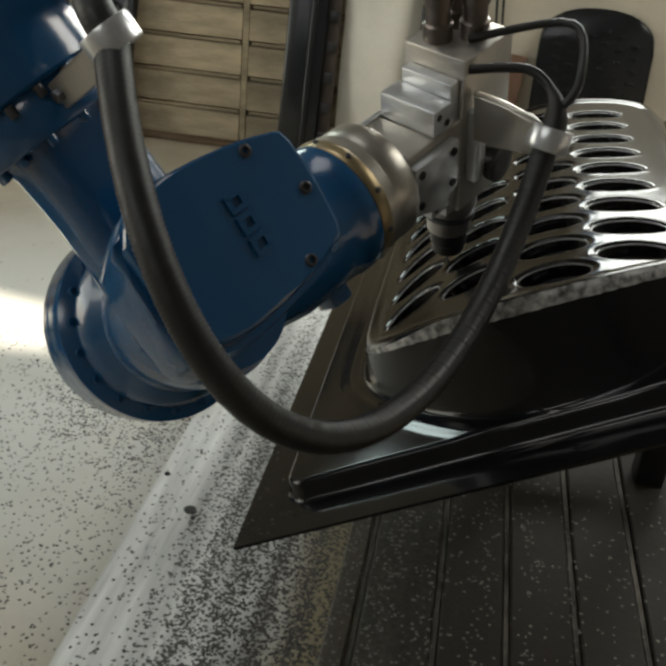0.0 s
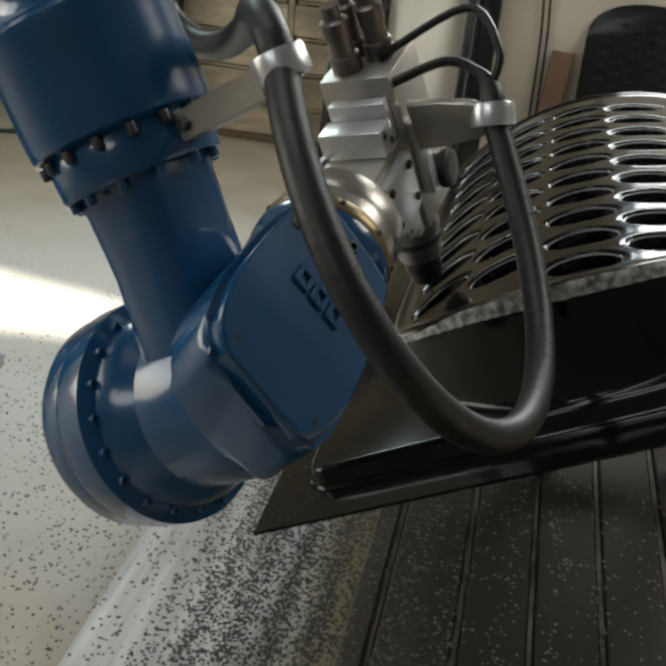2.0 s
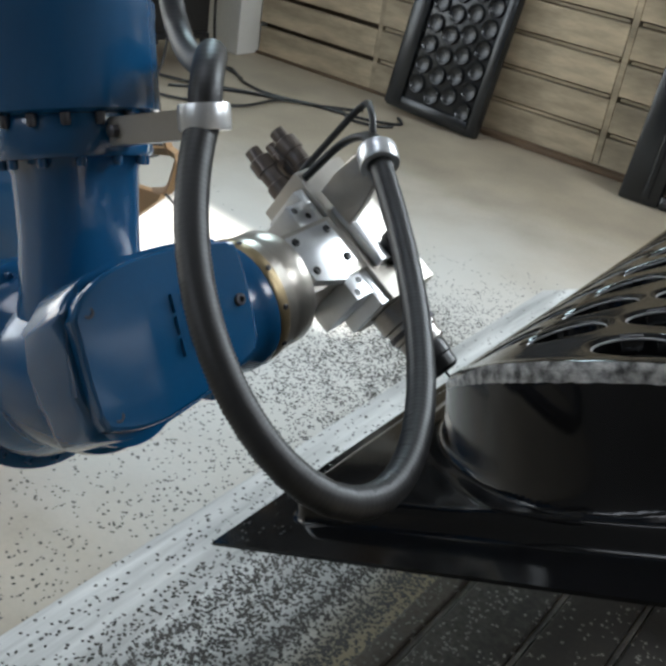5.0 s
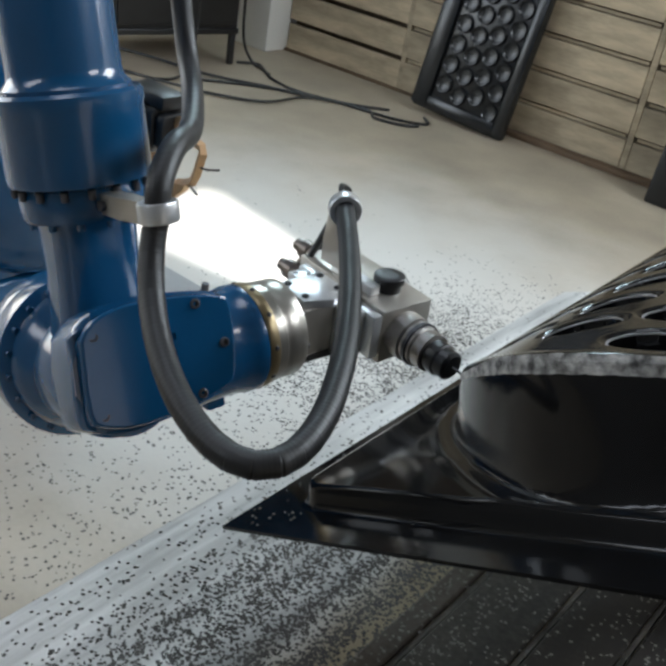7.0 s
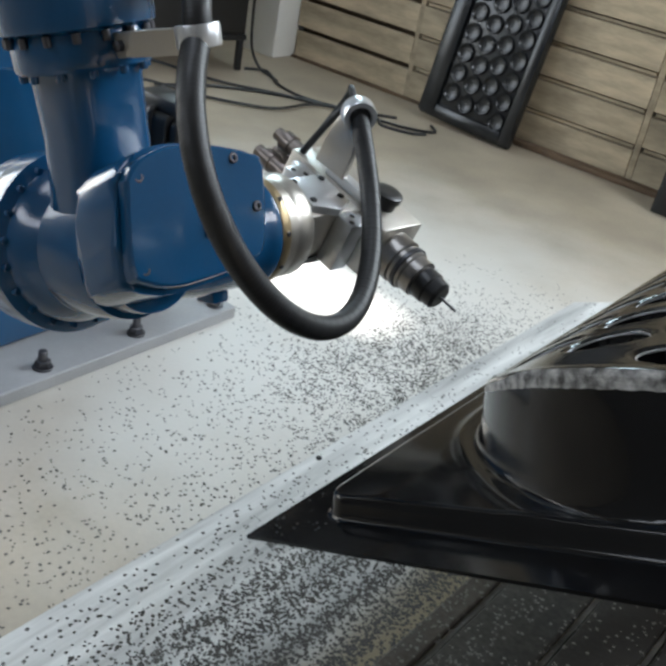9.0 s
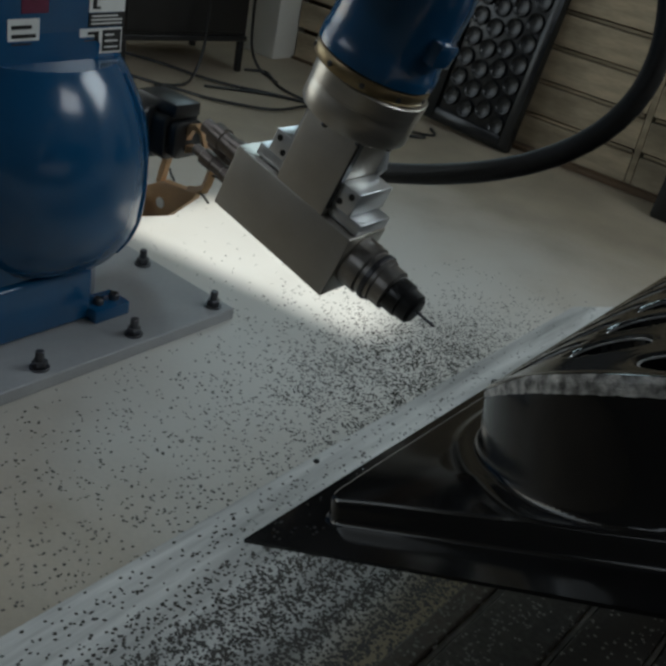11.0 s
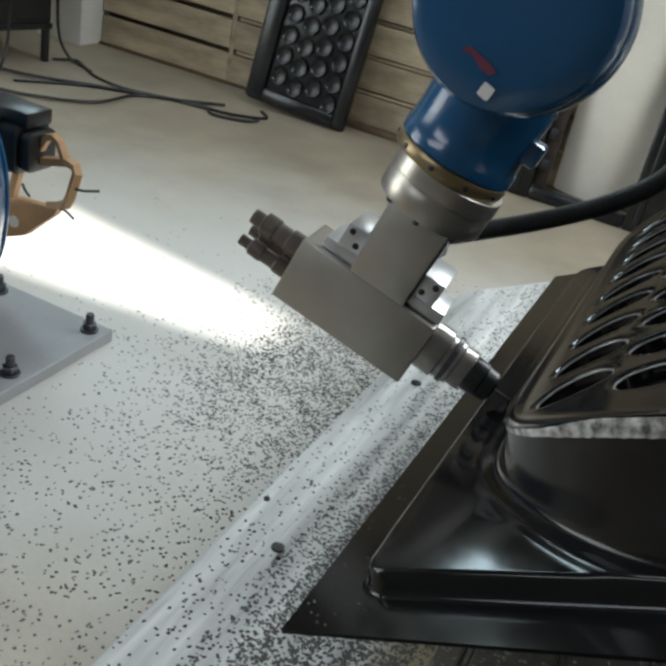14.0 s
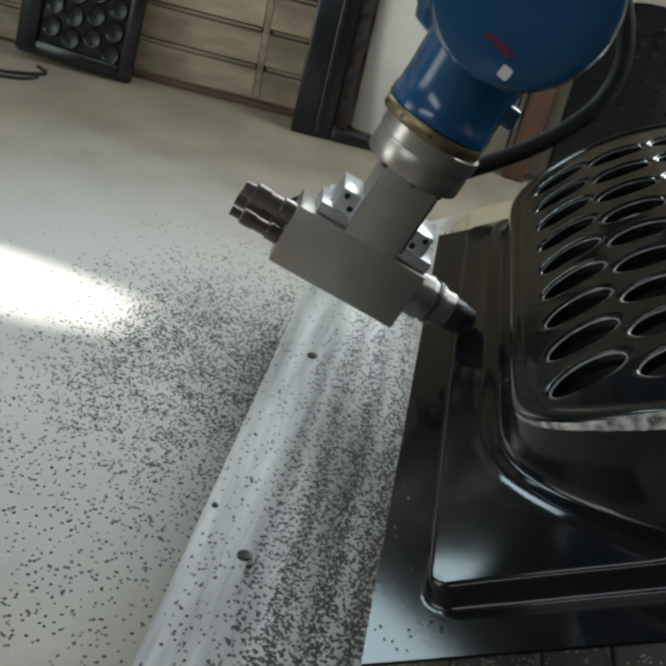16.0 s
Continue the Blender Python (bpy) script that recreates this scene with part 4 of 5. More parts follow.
def build_hose():
    thing = tagged(holder("hose"), "thick black rubber hose looping from forearm to spindle", "hose")
    seg = 0.855 / HOSE_N
    ribs = [(HOSE_R * (1.0 if k % 2 else 0.925), seg * k / 10) for k in range(-6, 7)]
    bm = lathe([(HOSE_R * 0.88, -seg * 0.68)] + ribs + [(HOSE_R * 0.88, seg * 0.68)], 20)
    first = part("hose_piece", bm, HOSE_RUBBER, thing, smooth=80)
    pieces = [first]
    for _ in range(HOSE_N - 1):
        ob = new("hose_piece", first.data)
        ob.parent = thing
        pieces.append(ob)
    return pieces


def build_robot():
    robot = tagged(holder("robot_arm", ROBOT_BASE), "blue industrial robot arm bolted to a steel floor plate", "robot")
    # foot
    bm = prism([(-0.30, -0.28), (0.285, -0.28), (0.285, 0.17), (0.20, 0.25), (-0.30, 0.25)], 0.0, 0.135, bevel=0.012, seg=3)
    foot = part("foot", bm, BLUE, robot)
    part("foot_lug", box(0.24, 0.315, 0.165, 0.265, 0.0, 0.035, bevel=0.006), BLUE, foot)
    screws(foot, [Matrix.Translation((x, y, 0.034)) for x, y in ((0.285, 0.195), (0.285, 0.24))], 0.012, 0.016, STEEL)
    # turret: a bulging casting beside the foot's middle
    at = Matrix.Translation((0.10, 0.12, -0.03))
    bm = lathe([(0.19, 0.168), (0.215, 0.18), (0.242, 0.22), (0.260, 0.27), (0.267, 0.34), (0.266, 0.41), (0.254, 0.48), (0.232, 0.54), (0.205, 0.59), (0.19, 0.61)], 72, m=at)
    turret = part("turret", bm, BLUE, robot)
    # squarish column in front of the bulge, drawn in towards the shoulder
    bm = bmesh.new()
    rows = []
    for z, x1, y1 in ((0.137, 0.270, 0.10), (0.19, 0.262, 0.12), (0.30, 0.250, 0.14), (0.42, 0.238, 0.165), (0.50, 0.229, 0.20), (0.57, 0.220, 0.235), (0.66, 0.209, 0.27)):
        rows.append([bm.verts.new((x, y, z)) for x, y in rounded(x1 + 0.05, y1 + 0.14, 0.045, 5, (x1 - 0.05) / 2, (y1 - 0.14) / 2)])
    n = len(rows[0])
    for ra, rb in zip(rows, rows[1:]):
        for i in range(n):
            bm.faces.new((ra[i], ra[(i + 1) % n], rb[(i + 1) % n], rb[i]))
    bm.faces.new(rows[0][::-1])
    bm.faces.new(rows[-1])
    part("column", bm, BLUE, turret, smooth=50)
    # casting seam down the bulge
    profile = [(0.205, 0.59), (0.232, 0.54), (0.254, 0.48), (0.266, 0.41), (0.267, 0.34), (0.260, 0.27), (0.242, 0.22), (0.215, 0.18)]
    c, s = math.cos(radians(36)), math.sin(radians(36))
    seam = smooth_line([(0.10 + r * c, 0.12 + r * s, z - 0.03) for r, z in profile], 4)
    part("casting_seam", tube(seam, 0.005, 8), BLUE, turret)
    # shoulder and lower arm
    bm = prism(rounded(0.30, 0.42, 0.05, 5, 0.062, 0.09), 0.45, 1.25, bevel=0.02, seg=3)
    shoulder = part("shoulder", bm, BLUE, robot)
    x = 0.2125
    for y0, y1, z0, z1 in ((0.186, 0.276, 0.672, 0.730), (0.165, 0.272, 0.588, 0.640)):
        plate = part("warning_label", box(x - 0.001, x + 0.001, y0, y1, z0, z1), STICKER, shoulder, "white warning label with a black arm pictogram")
        w, h = y1 - y0, z1 - z0
        for a, b, c, d in ((0.10, 0.20, 0.12, 0.50), (0.10, 0.42, 0.44, 0.58), (0.34, 0.44, 0.50, 0.88), (0.18, 0.36, 0.76, 0.88), (0.22, 0.30, 0.10, 0.20)):
            part("pictogram", box(x + 0.001, x + 0.002, y0 + a * w, y0 + b * w, z0 + c * h, z0 + d * h), BLACK, plate)
        if z0 < 0.6:
            panel = part("dark_panel", box(x + 0.001, x + 0.0018, y0 + 0.53 * w, y0 + 0.97 * w, z0 + 0.08 * h, z0 + 0.92 * h), BLACK, plate)
            for k in range(3):
                part("bar", box(x + 0.0018, x + 0.0026, y0 + 0.58 * w, y0 + (0.90 - 0.1 * (k == 2)) * w, z0 + (0.22 + 0.24 * k) * h, z0 + (0.28 + 0.24 * k) * h), STICKER, plate)
    strip = part("warning_label", box(x - 0.001, x + 0.001, 0.186, 0.276, 0.643, 0.670), BLACK, shoulder, "black text label with white bars")
    for k in range(3):
        part("bar", box(x + 0.001, x + 0.002, 0.192, 0.270 - 0.012 * (k == 2), 0.648 + 0.0075 * k, 0.651 + 0.0075 * k), STICKER, strip)
    plate = part("warning_label", box(x - 0.001, x + 0.001, 0.0, 0.07, 0.585, 0.665), STICKER, shoulder, "white warning label with black bars")
    for k in range(4):
        part("bar", box(x + 0.001, x + 0.002, 0.008, 0.062 - 0.010 * (k % 2), 0.595 + 0.017 * k, 0.602 + 0.017 * k), BLACK, plate)
    part("red_label", box(x - 0.001, x + 0.001, 0.03, 0.09, 0.675, 0.75), RED, shoulder)
    # servo motor behind the turret
    mm = Matrix.Translation((0.135, 0.50, 0.36)) @ Matrix.Rotation(radians(90), 4, "Y")
    bm = prism(rounded(0.11, 0.11, 0.018, 4), -0.13, 0.045, bevel=0.006, m=mm)
    prism(rounded(0.125, 0.125, 0.018, 4), -0.02, 0.0, bevel=0.003, bm=bm, m=mm)
    prism(rounded(0.092, 0.092, 0.02, 4), 0.045, 0.075, bevel=0.008, bm=bm, m=mm)
    motor = part("motor", bm, BLACK, robot, "black servo motor")
    part("connector", box(0.06, 0.20, 0.46, 0.54, 0.412, 0.447, bevel=0.006), BLACK, motor)
    return robot


def build_lifting_bracket(robot):
    """Ochre plate with a window, an arched eye and a round hole, on an arm from the turret."""
    thing = holder("lifting_bracket", ROBOT_BASE.inverted())
    thing.parent = robot
    thing["label"] = "ochre painted steel lifting bracket"
    upright = Matrix(((1, 0, 0, 0), (0, 0, -1, 0), (0, 1, 0, 0), (0, 0, 0, 1)))      # outline x, y -> x, z
    def bar(name, pts, r):
        return part(name, tube([(x, 0.0, z) for x, z in pts], r, 4), TAN, thing, smooth=20)
    bm = prism([(-0.36, 0.135), (-0.255, 0.180), (-0.173, 0.257), (-0.165, 0.275), (-0.29, 0.262), (-0.325, 0.24), (-0.36, 0.22)], -0.012, 0.012, bevel=0.003, m=upright)
    part("plate", bm, TAN, thing)
    part("round_hole", lathe([(0.014, -0.0145), (0.014, 0.0145)], 24, m=upright @ Matrix.Translation((-0.285, 0.205, 0))), SHEET, thing)
    frame_pts = [(-0.305, 0.25), (-0.285, 0.33), (-0.275, 0.352), (-0.25, 0.362), (-0.15, 0.388), (-0.132, 0.385), (-0.124, 0.37), (-0.140, 0.31), (-0.150, 0.290), (-0.170, 0.278), (-0.20, 0.268)]
    bar("window_frame", frame_pts, 0.012)
    bar("eye", [(-0.243, 0.358), (-0.222, 0.405), (-0.208, 0.427), (-0.192, 0.432), (-0.176, 0.425), (-0.163, 0.400), (-0.155, 0.380)], 0.011)
    for pts in (((-0.135, 0, 0.332), (-0.10, -0.005, 0.338), (-0.058, -0.01, 0.353)), ((-0.165, 0, 0.275), (-0.14, -0.01, 0.278), (-0.112, -0.02, 0.273)), ((-0.27, -0.005, 0.30), (-0.255, -0.012, 0.29), (-0.24, -0.015, 0.282))):
        part("wire", tube(pts, 0.003, 8), BLACK, thing, "stiff black wire end")
    part("arm", box(-0.385, -0.345, -0.20, 0.012, 0.150, 0.205, bevel=0.003), TAN, thing)
    return thing


LINK = 0.76
SHOULDER = Vector((-0.36, -0.41, 1.20))


def build_link(robot, name):
    """Tapered cast link from joint to joint along z, each joint turning about x."""
    bm = prism(rounded(0.15, 0.19, 0.05, 5), 0.02, LINK - 0.02, bevel=0.012)
    lathe([(0.10, -0.10), (0.112, -0.09), (0.112, 0.09), (0.10, 0.10)], 40, bm=bm, m=X_AXIS)
    lathe([(0.09, -0.095), (0.10, -0.085), (0.10, 0.085), (0.09, 0.095)], 40, bm=bm, m=Matrix.Translation((0, 0, LINK)) @ X_AXIS)
    return part(name, bm, BLUE, robot)


ROBOT = build_robot()
LOWER_ARM = build_link(ROBOT, "lower_arm")
UPPER_ARM = build_link(ROBOT, "upper_arm")
build_lifting_bracket(ROBOT)
FOREARM = build_forearm(ROBOT)
WRIST = build_wrist(ROBOT)
SPINDLE = build_spindle()
HOSE = build_hose()

# ---- the robot's floor plate ----
def build_plate():
    thing = tagged(holder("base_plate"), "grey steel floor plate with anchor bolts under the robot", "floor plate")
    part("plate", box(-0.92, 0.0, -0.92, 0.0, 0.0, 0.03, bevel=0.002, seg=1), STEEL_PLATE, thing)
    first = None
    spots = [(-0.037, -0.038), (-0.037, -0.288), (-0.037, -0.538), (-0.037, -0.788), (-0.30, -0.04), (-0.56, -0.04), (-0.82, -0.04)]
    for x, y in spots:
        bm = lathe([(0.021, 0.0), (0.021, 0.004), (0.0205, 0.0045)], 24)
        lathe([(0.0155, 0.0045), (0.0165, 0.006), (0.0165, 0.018), (0.0145, 0.020)], 6, bm=bm)
        lathe([(0.0095, 0.020), (0.0095, 0.040), (0.008, 0.042)], 16, bm=bm)
        b = part("anchor_bolt", bm, STEEL, thing) if first is None else new("anchor_bolt", first)
        b.parent = thing
        first = b.data
        b.location = (x, y, 0.03)
        b.rotation_euler = (0, 0, random.uniform(0, 6))


build_plate()

# ---- things along the boarded wall ----
def leaning(x, y, angle):
    """Frame of a thing that leans back against the wall: x along it, z up it."""
    return Matrix.Translation((x, y, 0.0)) @ pose(0, 0, 0, -angle, 0, 0)


def build_bumped_panel():
    thing = tagged(holder("moulded_panel", leaning(-0.615, 2.005, 9) @ pose(0, 0, 0, 0, 3, 0)), "black moulded panel with round bumps leaning on boarded wall", "plastic panel")
    upright = Matrix(((1, 0, 0, 0), (0, 0, -1, 0), (0, 1, 0, 0), (0, 0, 0, 1)))
    part("sheet", prism(rounded(0.48, 0.84, 0.015, 3, 0, 0.434), -0.030, 0.0, bevel=0.006, m=upright), ABS_MATT, thing)
    for x0, x1, z0, z1 in ((-0.237, -0.155, 0.026, 0.84), (0.190, 0.237, 0.026, 0.84), (-0.155, 0.190, 0.026, 0.075)):
        part("rim", box(x0, x1, -0.018, 0.006, z0, z1, bevel=0.006), ABS_MATT, thing)
    bm = lathe([(0.041, 0.0), (0.040, 0.008), (0.036, 0.014), (0.031, 0.013), (0.026, 0.006), (0.010, 0.004)], 20, m=Matrix.Rotation(radians(90), 4, "X"))
    first = part("bump", bm, ABS_MATT, thing)
    first.location = (-0.107, -0.0005, 0.145)
    for j in range(8):
        for i in range(4):
            if i == j == 0:
                continue
            ob = new("bump", first.data)
            ob.parent = thing
            ob.location = (-0.107 + i * 0.0835, -0.0005, 0.145 + j * 0.087 - (0.040 if i % 2 else 0.0) + (0.014 if i == 1 else 0))


def build_frame_tray():
    thing = tagged(holder("frame_moulding", leaning(0.63, 1.945, 11)), "black moulded plastic frame leaning against the wall", "plastic frame")
    part("side_bar", box(-0.33, -0.17, 0.0, 0.06, 0.0, 1.0, bevel=0.012), ABS_MATT, thing)
    part("side_bar", box(0.20, 0.33, 0.0, 0.06, 0.0, 1.0, bevel=0.012), ABS_MATT, thing)
    part("bottom_bar", box(-0.17, 0.20, 0.004, 0.056, 0.0, 0.055, bevel=0.010), ABS_MATT, thing)
    for x in (-0.225, 0.245):
        part("ridge", tube([(x, 0.0, 0.03), (x, -0.004, 0.06), (x, -0.004, 0.97), (x, 0.0, 0.99)], 0.016, 12), ABS_MATT, thing)
    part("inner_strip", box(-0.169, -0.122, 0.035, 0.055, 0.056, 0.99, bevel=0.003), INNER_STRIP, thing, "dark brown inner strip")
    for k in range(7):
        part("cleat", box(-0.166, -0.126, 0.018, 0.0345, 0.12 + k * 0.12, 0.16 + k * 0.12, bevel=0.003), BLACK, thing)


def build_white_sheet():
    """A bowed sheet that stands behind the frame's opening."""
    bm = bmesh.new()
    rows = []
    for j in range(13):
        z = 0.02 + j * 0.083
        row = []
        for i in range(17):
            s = i / 16
            x = 0.515 + 0.31 * s
            y = 2.075 + 0.06 * (2 * s - 1) ** 2 - 0.012 * math.sin(j * 0.5) + z * 0.03
            row.append(bm.verts.new((x, y, z + 0.012 * s)))
        rows.append(row)
    for a, b in zip(rows, rows[1:]):
        for i in range(16):
            bm.faces.new((a[i], a[i + 1], b[i + 1], b[i]))
    made = bmesh.ops.extrude_face_region(bm, geom=bm.faces[:])["geom"]
    bmesh.ops.translate(bm, verts=[g for g in made if isinstance(g, bmesh.types.BMVert)], vec=(0, 0.004, 0))
    tagged(part("bowed_sheet", bm, SHEET), "bowed white plastic sheet standing against the wall", "plastic sheet")


def build_louvre():
    thing = tagged(holder("louvred_moulding", leaning(1.52, 2.02, 10)), "black round-topped moulding with small louvres leaning on plaster", "plastic cover")
    upright = Matrix(((1, 0, 0, 0), (0, 0, -1, 0), (0, 1, 0, 0), (0, 0, 0, 1)))
    top = [(0.22 * math.cos(radians(a)), 0.60 + 0.145 * math.sin(radians(a)) ** 0.7) for a in range(0, 181, 10)]
    part("sheet", prism([(-0.22, 0.0), (0.22, 0.0)] + top, -0.06, 0.0, bevel=0.015, seg=3, m=upright), ABS_MATT, thing)
    bm = prism([(-0.018, -0.006), (0.018, -0.006), (0.014, 0.008), (-0.014, 0.008)], 0.0, 0.007, bevel=0.002, m=upright)
    first = part("louvre", bm, ABS_MATT, thing)
    first.location = (-0.15, -0.0005, 0.08)
    for j in range(13):
        for i in range(6):
            if i == j == 0 or (j > 11 and i in (0, 5)):
                continue
            ob = new("louvre", first.data)
            ob.parent = thing
            ob.location = (-0.15 + i * 0.06, -0.0005, 0.08 + j * 0.047 + (0.02 if i % 2 else 0))


def build_cabinet():
    thing = tagged(holder("cabinet", pose(-1.652, 1.692, 0, 0, 0, -13)), "black steel cabinet on thin legs beside the pillar", "cabinet")
    part("body", box(-0.45, 0.0, -0.62, 0.0, 0.165, 0.85, bevel=0.006), BLACK, thing)
    part("bottom_rim", box(-0.46, 0.006, -0.626, 0.006, 0.140, 0.165, bevel=0.004), BLACK, thing)
    door = part("door", box(0.0005, 0.012, -0.60, -0.02, 0.185, 0.83, bevel=0.004), BLACK, thing)
    part("handle", box(0.012, 0.026, -0.57, -0.555, 0.45, 0.60, bevel=0.003), STEEL, door)
    for x, y in ((-0.015, -0.015), (-0.435, -0.015), (-0.015, -0.605), (-0.435, -0.605)):
        part("leg", box(x - 0.013, x + 0.013, y - 0.013, y + 0.013, 0.0, 0.14, bevel=0.002), BLACK, thing)
    part("cross_rail", box(-0.425, -0.405, -0.595, -0.025, 0.055, 0.07, bevel=0.002), BLACK, thing)


def build_cables():
    runs = ([(-1.52, 1.33), (-1.35, 1.52), (-1.10, 1.69), (-0.90, 1.74), (-0.76, 1.78), (-0.66, 1.86), (-0.72, 1.93)],
            [(-1.90, 1.05), (-1.51, 1.18), (-1.34, 1.23), (-1.16, 1.38), (-1.13, 1.61), (-0.98, 1.73), (-0.86, 1.86)],
            [(-1.66, 1.72), (-1.60, 1.80), (-1.52, 1.76), (-1.39, 1.68), (-1.20, 1.66), (-0.92, 1.76), (-0.82, 1.70), (-0.70, 1.74), (-0.66, 1.80)],
            [(-2.3, 1.2), (-1.9, 1.36), (-1.55, 1.42), (-1.30, 1.56), (-1.12, 1.66)])
    for k, run in enumerate(runs):
        pts = smooth_line([(x, y, 0.007 + (0.005 if k % 2 and 1 < i < len(run) - 1 else 0)) for i, (x, y) in enumerate(run)], 8)
        tagged(part("floor_cable", tube(pts, 0.0065, 8), BLACK_RUBBER), "black rubber cable lying loose on concrete floor", "cable", group="cables on the floor")
    drops = ([(-1.615, 1.42, 0.80), (-1.622, 1.42, 0.42), (-1.615, 1.40, 0.15), (-1.59, 1.33, 0.035), (-1.56, 1.24, 0.008), (-1.60, 1.12, 0.008)],
             [(-1.625, 1.70, 0.60), (-1.628, 1.70, 0.30), (-1.62, 1.71, 0.12), (-1.585, 1.74, 0.03), (-1.53, 1.755, 0.008), (-1.45, 1.72, 0.008)])
    for run in drops:
        tagged(part("drop_cable", tube(smooth_line(run, 8), 0.0065, 8), BLACK_RUBBER), "black cable hanging from the cabinet to the floor", "cable", group="cables from the cabinet")
    for x, top in ((1.115, 1.9), (1.14, 1.9)):
        pts = smooth_line([(x, 2.155, top), (x + 0.004, 2.152, 1.2), (x - 0.006, 2.150, 0.8), (x + 0.012, 2.152, 0.55), (x + 0.02, 2.150, 0.20), (x + 0.02, 2.12, 0.010)], 8)
        tagged(part("hanging_cable", tube(pts, 0.005, 8), BLACK_RUBBER), "thin dark cable hanging down the plaster wall", "cable", group="hanging cables")
    tagged(part("plank_stub", box(-0.04, 0.04, -0.02, 0.02, 0.0, 0.53, bevel=0.004, m=Matrix.Translation((1.185, 2.06, 0.004)) @ pose(0, 0, 0, -9, 4, 0)), BROWN_WOOD),
           "short brown wooden plank leaning against the plaster", "plank")


build_bumped_panel()
build_frame_tray()
build_white_sheet()
build_louvre()
build_cabinet()
build_cables()


# ---- milling chips, far too many to count ----
def flakes(spots, size, mat, name, label):
    verts, faces = [], []
    for x, y, z in spots:
        a, s = random.uniform(0, 6.283), random.uniform(0.6, 1.25) * size
        c, d = math.cos(a) * s, math.sin(a) * s
        k, h = random.uniform(0.55, 0.95), random.uniform(0.12, 0.35) * s
        n = len(verts)
        verts += [(x - c, y - d, z + 0.0003), (x - d * k, y + c * k, z + 0.0003), (x + c, y + d, z + 0.0006), (x + d * k, y - c * k, z + 0.0003), (x + c * 0.2, y + d * 0.2, z + h)]
        faces += [(n, n + 4, n + 1), (n + 1, n + 4, n + 2), (n + 2, n + 4, n + 3), (n + 3, n + 4, n), (n, n + 1, n + 2, n + 3)]
    return tagged(raw(name, verts, faces, mat, smooth=0), label, "chips", kind="stuff")


def scatter(n, x0, x1, y0, y1, z, density):
    out = []
    while len(out) < n:
        x, y = random.uniform(x0, x1), random.uniform(y0, y1)
        if random.random() < density(x, y):
            out.append((x, y, z))
    return out


def clump(x, y, cx, cy, sx, sy):
    return math.exp(-((x - cx) / sx) ** 2 - ((y - cy) / sy) ** 2)


def floor_density(x, y):
    if -0.93 < x < 0.01 and -0.93 < y < 0.01:
        return 0.0
    d = 0.022 * clump(x, y, 0.25, -0.3, 0.8, 0.9) + 0.085 * clump(x, y, 0.45, -0.5, 0.32, 0.75) + 0.90 * clump(x, y, 0.46, 0.22, 0.24, 0.34) + 0.35 * clump(x, y, 0.62, 0.25, 0.12, 0.4)
    return d * (0.65 + 0.35 * math.sin(x * 31 + 2 * math.sin(y * 23)) * math.sin(y * 27 + x * 9))


def platform_density(x, y):
    if y > 0.47 + (x - 0.655) * 1.548 - 0.02:
        return 0.0
    band = 0.07 + 0.93 * smooth_step(0.715, 0.84, x)
    streak = 0.68 + 0.32 * math.sin(x * 120 + 0.9 * math.sin(y * 3.3))
    return band * streak * (0.30 + 0.70 * smooth_step(0.3, -0.6, y))


random.seed(11)
flakes(scatter(10500, -0.9, 0.65, -1.4, 1.0, 0.0, floor_density), 0.0036, CHIP, "floor_chips", "black plastic milling chips strewn over concrete floor")
flakes(scatter(24000, 0.66, 1.0, -1.6, 1.0, 0.21, platform_density), 0.0031, CHIP, "platform_chips", "black plastic milling chips strewn over grey platform")
flakes(scatter(5000, 1.0, 1.6, -1.6, -0.35, 0.228, lambda x, y: (0.12 + 0.88 * math.exp(-(x - 1.0) / 0.16)) * (0.35 + 0.65 * smooth_step(-0.75, -1.15, y)) * (0.6 + 0.4 * math.sin(x * 90 + 2 * math.sin(y * 4)))), 0.0030, PALE_CHIP, "pallet_chips", "dusty milling chips on the dark boards, pale grey for their glints")
flakes([HOOD @ Vector((random.uniform(0.004, 0.075), random.uniform(0.004, 0.046), 0.0)) for _ in range(16)] + [HOOD @ Vector((random.uniform(0.005, 0.042), random.uniform(0.05, 0.30), 0.0)) for _ in range(10)],
       0.0024, BLACK_RUBBER, "hood_chips", "few black milling chips lying on the hood's rim")
for x, y, r in ((0.735, -0.589, 0.010), (0.668, -0.504, 0.005), (0.746, -0.608, 0.004), (0.724, -0.012, 0.010)):
    tagged(part("plug", lathe([(r, 0.21), (r, 0.2125), (r * 0.7, 0.2135)], 18, m=Matrix.Translation((x, y, 0))), BLACK_RUBBER), "small dark round plug on the grey platform", "plug", group="plugs on the platform")


def between(rows, t):
    """Values of the rows at a time, in straight steps."""
    if t <= rows[0][0]:
        return list(rows[0][1:])
    for a, b in zip(rows, rows[1:]):
        if t <= b[0]:
            k = (t - a[0]) / (b[0] - a[0])
            return [p + (q - p) * k for p, q in zip(a[1:], b[1:])]
    return list(rows[-1][1:])


def bezier(a, b, c, d, s):
    return a * (1 - s) ** 3 + b * 3 * s * (1 - s) ** 2 + c * 3 * s * s * (1 - s) + d * s ** 3


def link_pose(start, end, across):
    z = (end - start).normalized()
    m = Matrix((across, z.cross(across), z)).transposed().to_4x4()
    m.translation = start
    return m


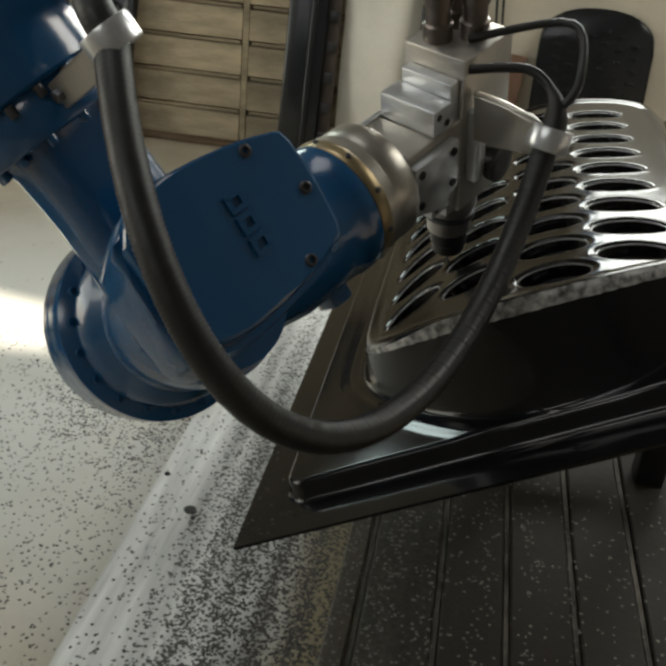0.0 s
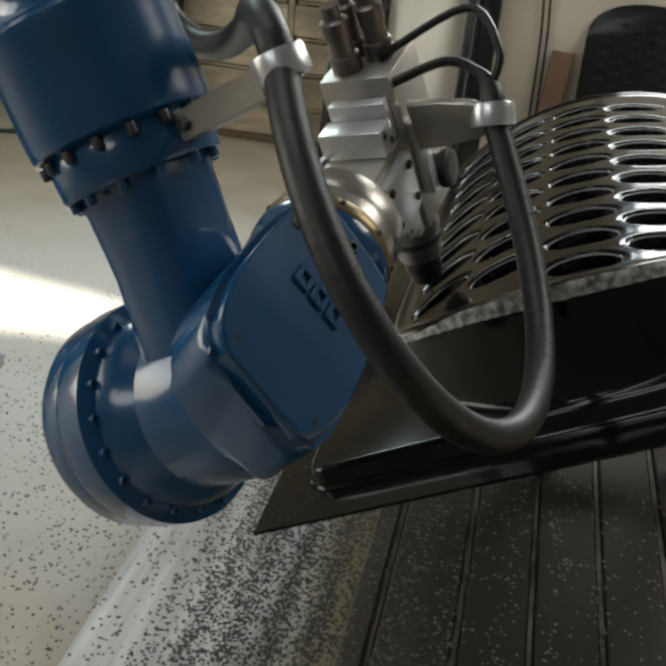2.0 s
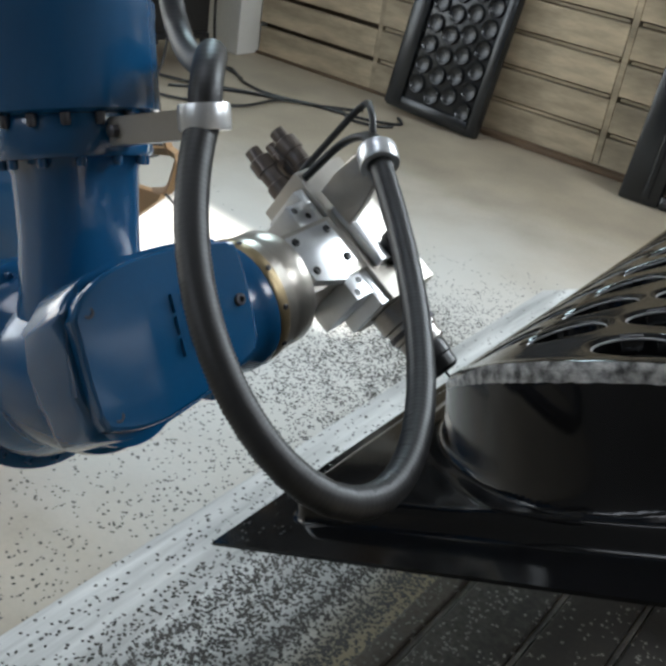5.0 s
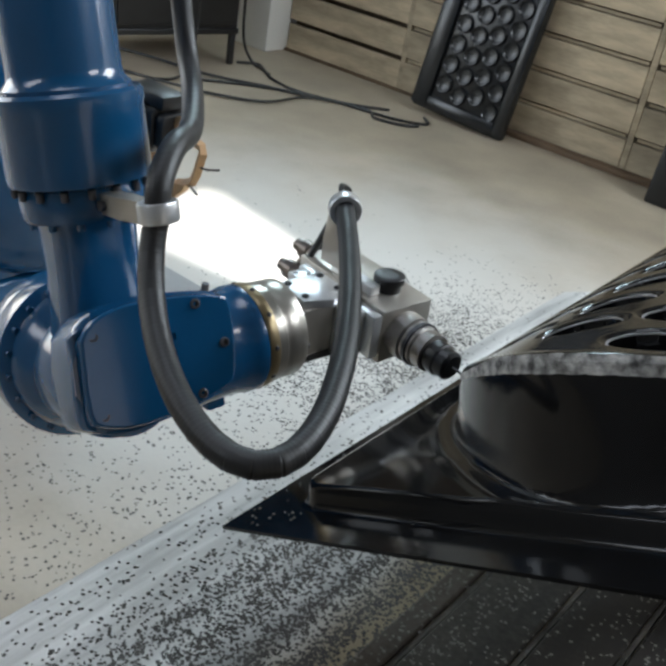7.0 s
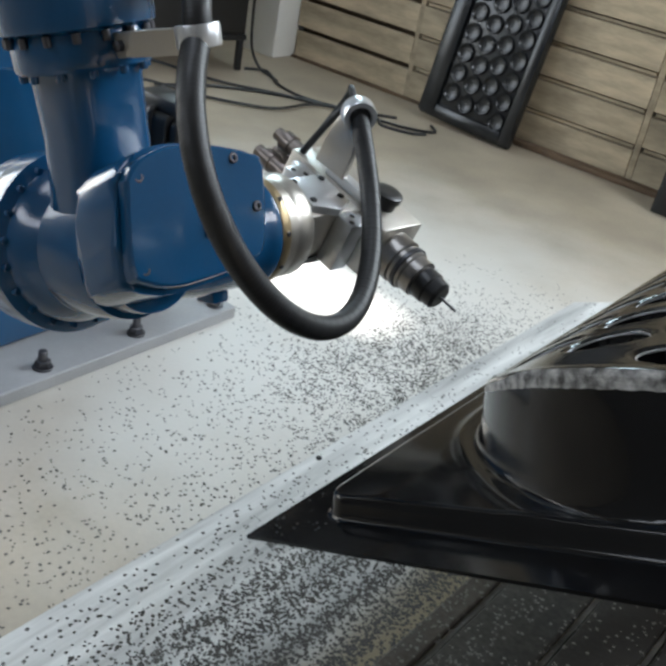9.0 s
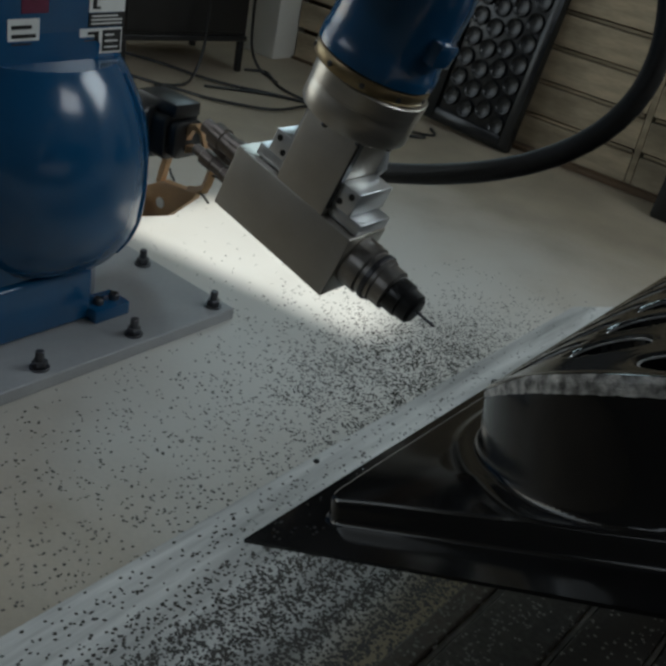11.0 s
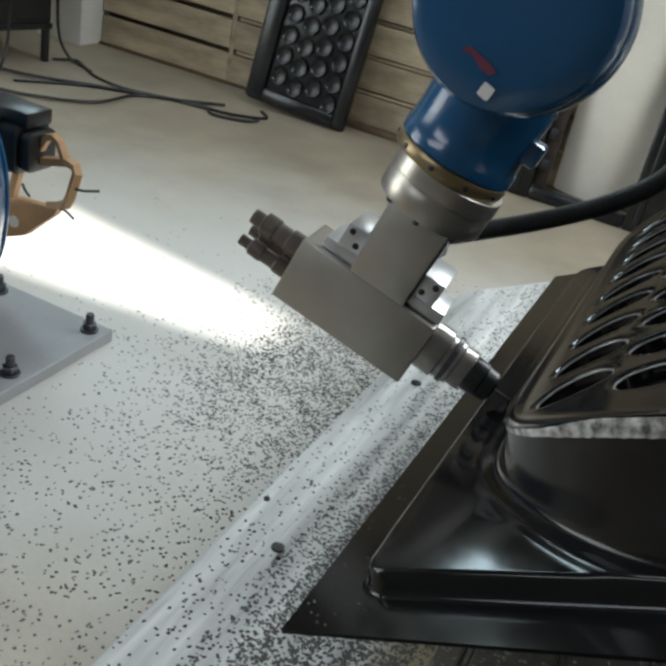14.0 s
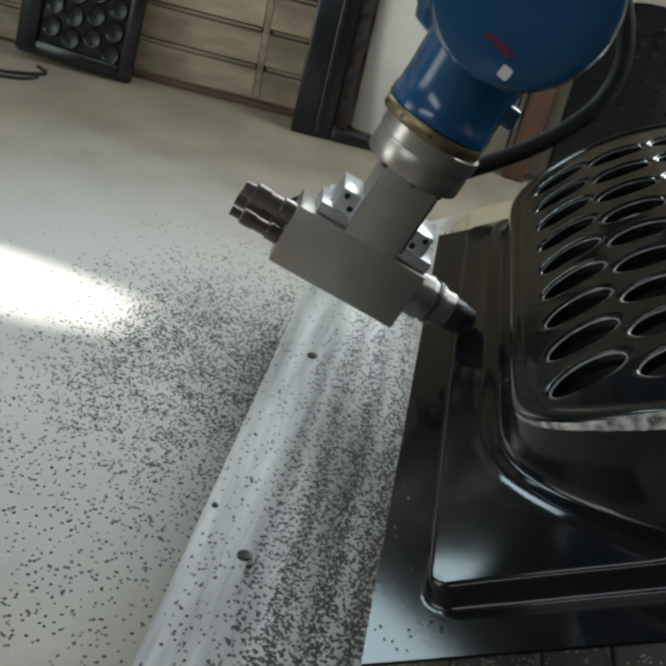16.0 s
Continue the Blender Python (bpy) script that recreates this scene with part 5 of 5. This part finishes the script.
def motions():
    home = ROBOT_BASE.inverted()
    arm_rows, wrist_rows, tool_rows, lower_rows, upper_rows = [], [], [], [], []
    hose_rows = [[] for _ in range(HOSE_N)]
    bends = dict((r[0], r[1]) for r in WRIST_ROWS)
    for fr, sr in zip(FOREARM_ROWS, SPINDLE_ROWS):
        t = fr[0]
        mf, mt = pose(*fr[1:]), pose(*sr[1:])
        arm_rows.append((t, home @ mf))
        wrist_rows.append((t, home @ mf @ pose(0, 0, 0, bends[t], 0, 0)))
        tool_rows.append((t, mt))
        top = mf @ Vector((0, 0, 1.03))
        reach = top - SHOULDER
        across = Vector((-reach.y, reach.x, 0)).normalized()
        lift = across.cross(reach).normalized()
        lift = -lift if lift.z < 0 else lift
        knee = SHOULDER + reach / 2 + lift * math.sqrt(max(0.0, LINK ** 2 - reach.length_squared / 4))
        lower_rows.append((t, home @ link_pose(SHOULDER, knee, across)))
        upper_rows.append((t, home @ link_pose(knee, top, across)))
        h = between(HOSE_ROWS, t)
        a, d = mf @ CLAMP_F, mt @ CLAMP_T
        b, c = mf @ (CLAMP_F + Vector(h[:3])), mt @ (CLAMP_T + Vector(h[3:]))
        line = [bezier(a, b, c, d, i / 200) for i in range(201)]
        run = [0.0]
        for p, q in zip(line, line[1:]):
            run.append(run[-1] + (q - p).length)
        spots = []
        for k in range(HOSE_N + 1):
            want = run[-1] * k / HOSE_N
            i = max(1, next(j for j in range(201) if run[j] >= want - 1e-9))
            f = (want - run[i - 1]) / (run[i] - run[i - 1])
            spots.append(line[i - 1].lerp(line[i], f))
        side = None
        for k in range(HOSE_N):
            z = (spots[k + 1] - spots[k]).normalized()
            side = mf.to_3x3() @ Vector((0, 1, 0)) if side is None else side
            side = (side - z * side.dot(z)).normalized()
            m = Matrix((side, z.cross(side), z)).transposed().to_4x4()
            m.translation = (spots[k] + spots[k + 1]) / 2
            hose_rows[k].append((t, m))
    walk(LOWER_ARM, lower_rows)
    walk(UPPER_ARM, upper_rows)
    walk(FOREARM, arm_rows)
    walk(WRIST, wrist_rows)
    walk(SPINDLE, tool_rows)
    for ob, rows in zip(HOSE, hose_rows):
        walk(ob, rows)


motions()
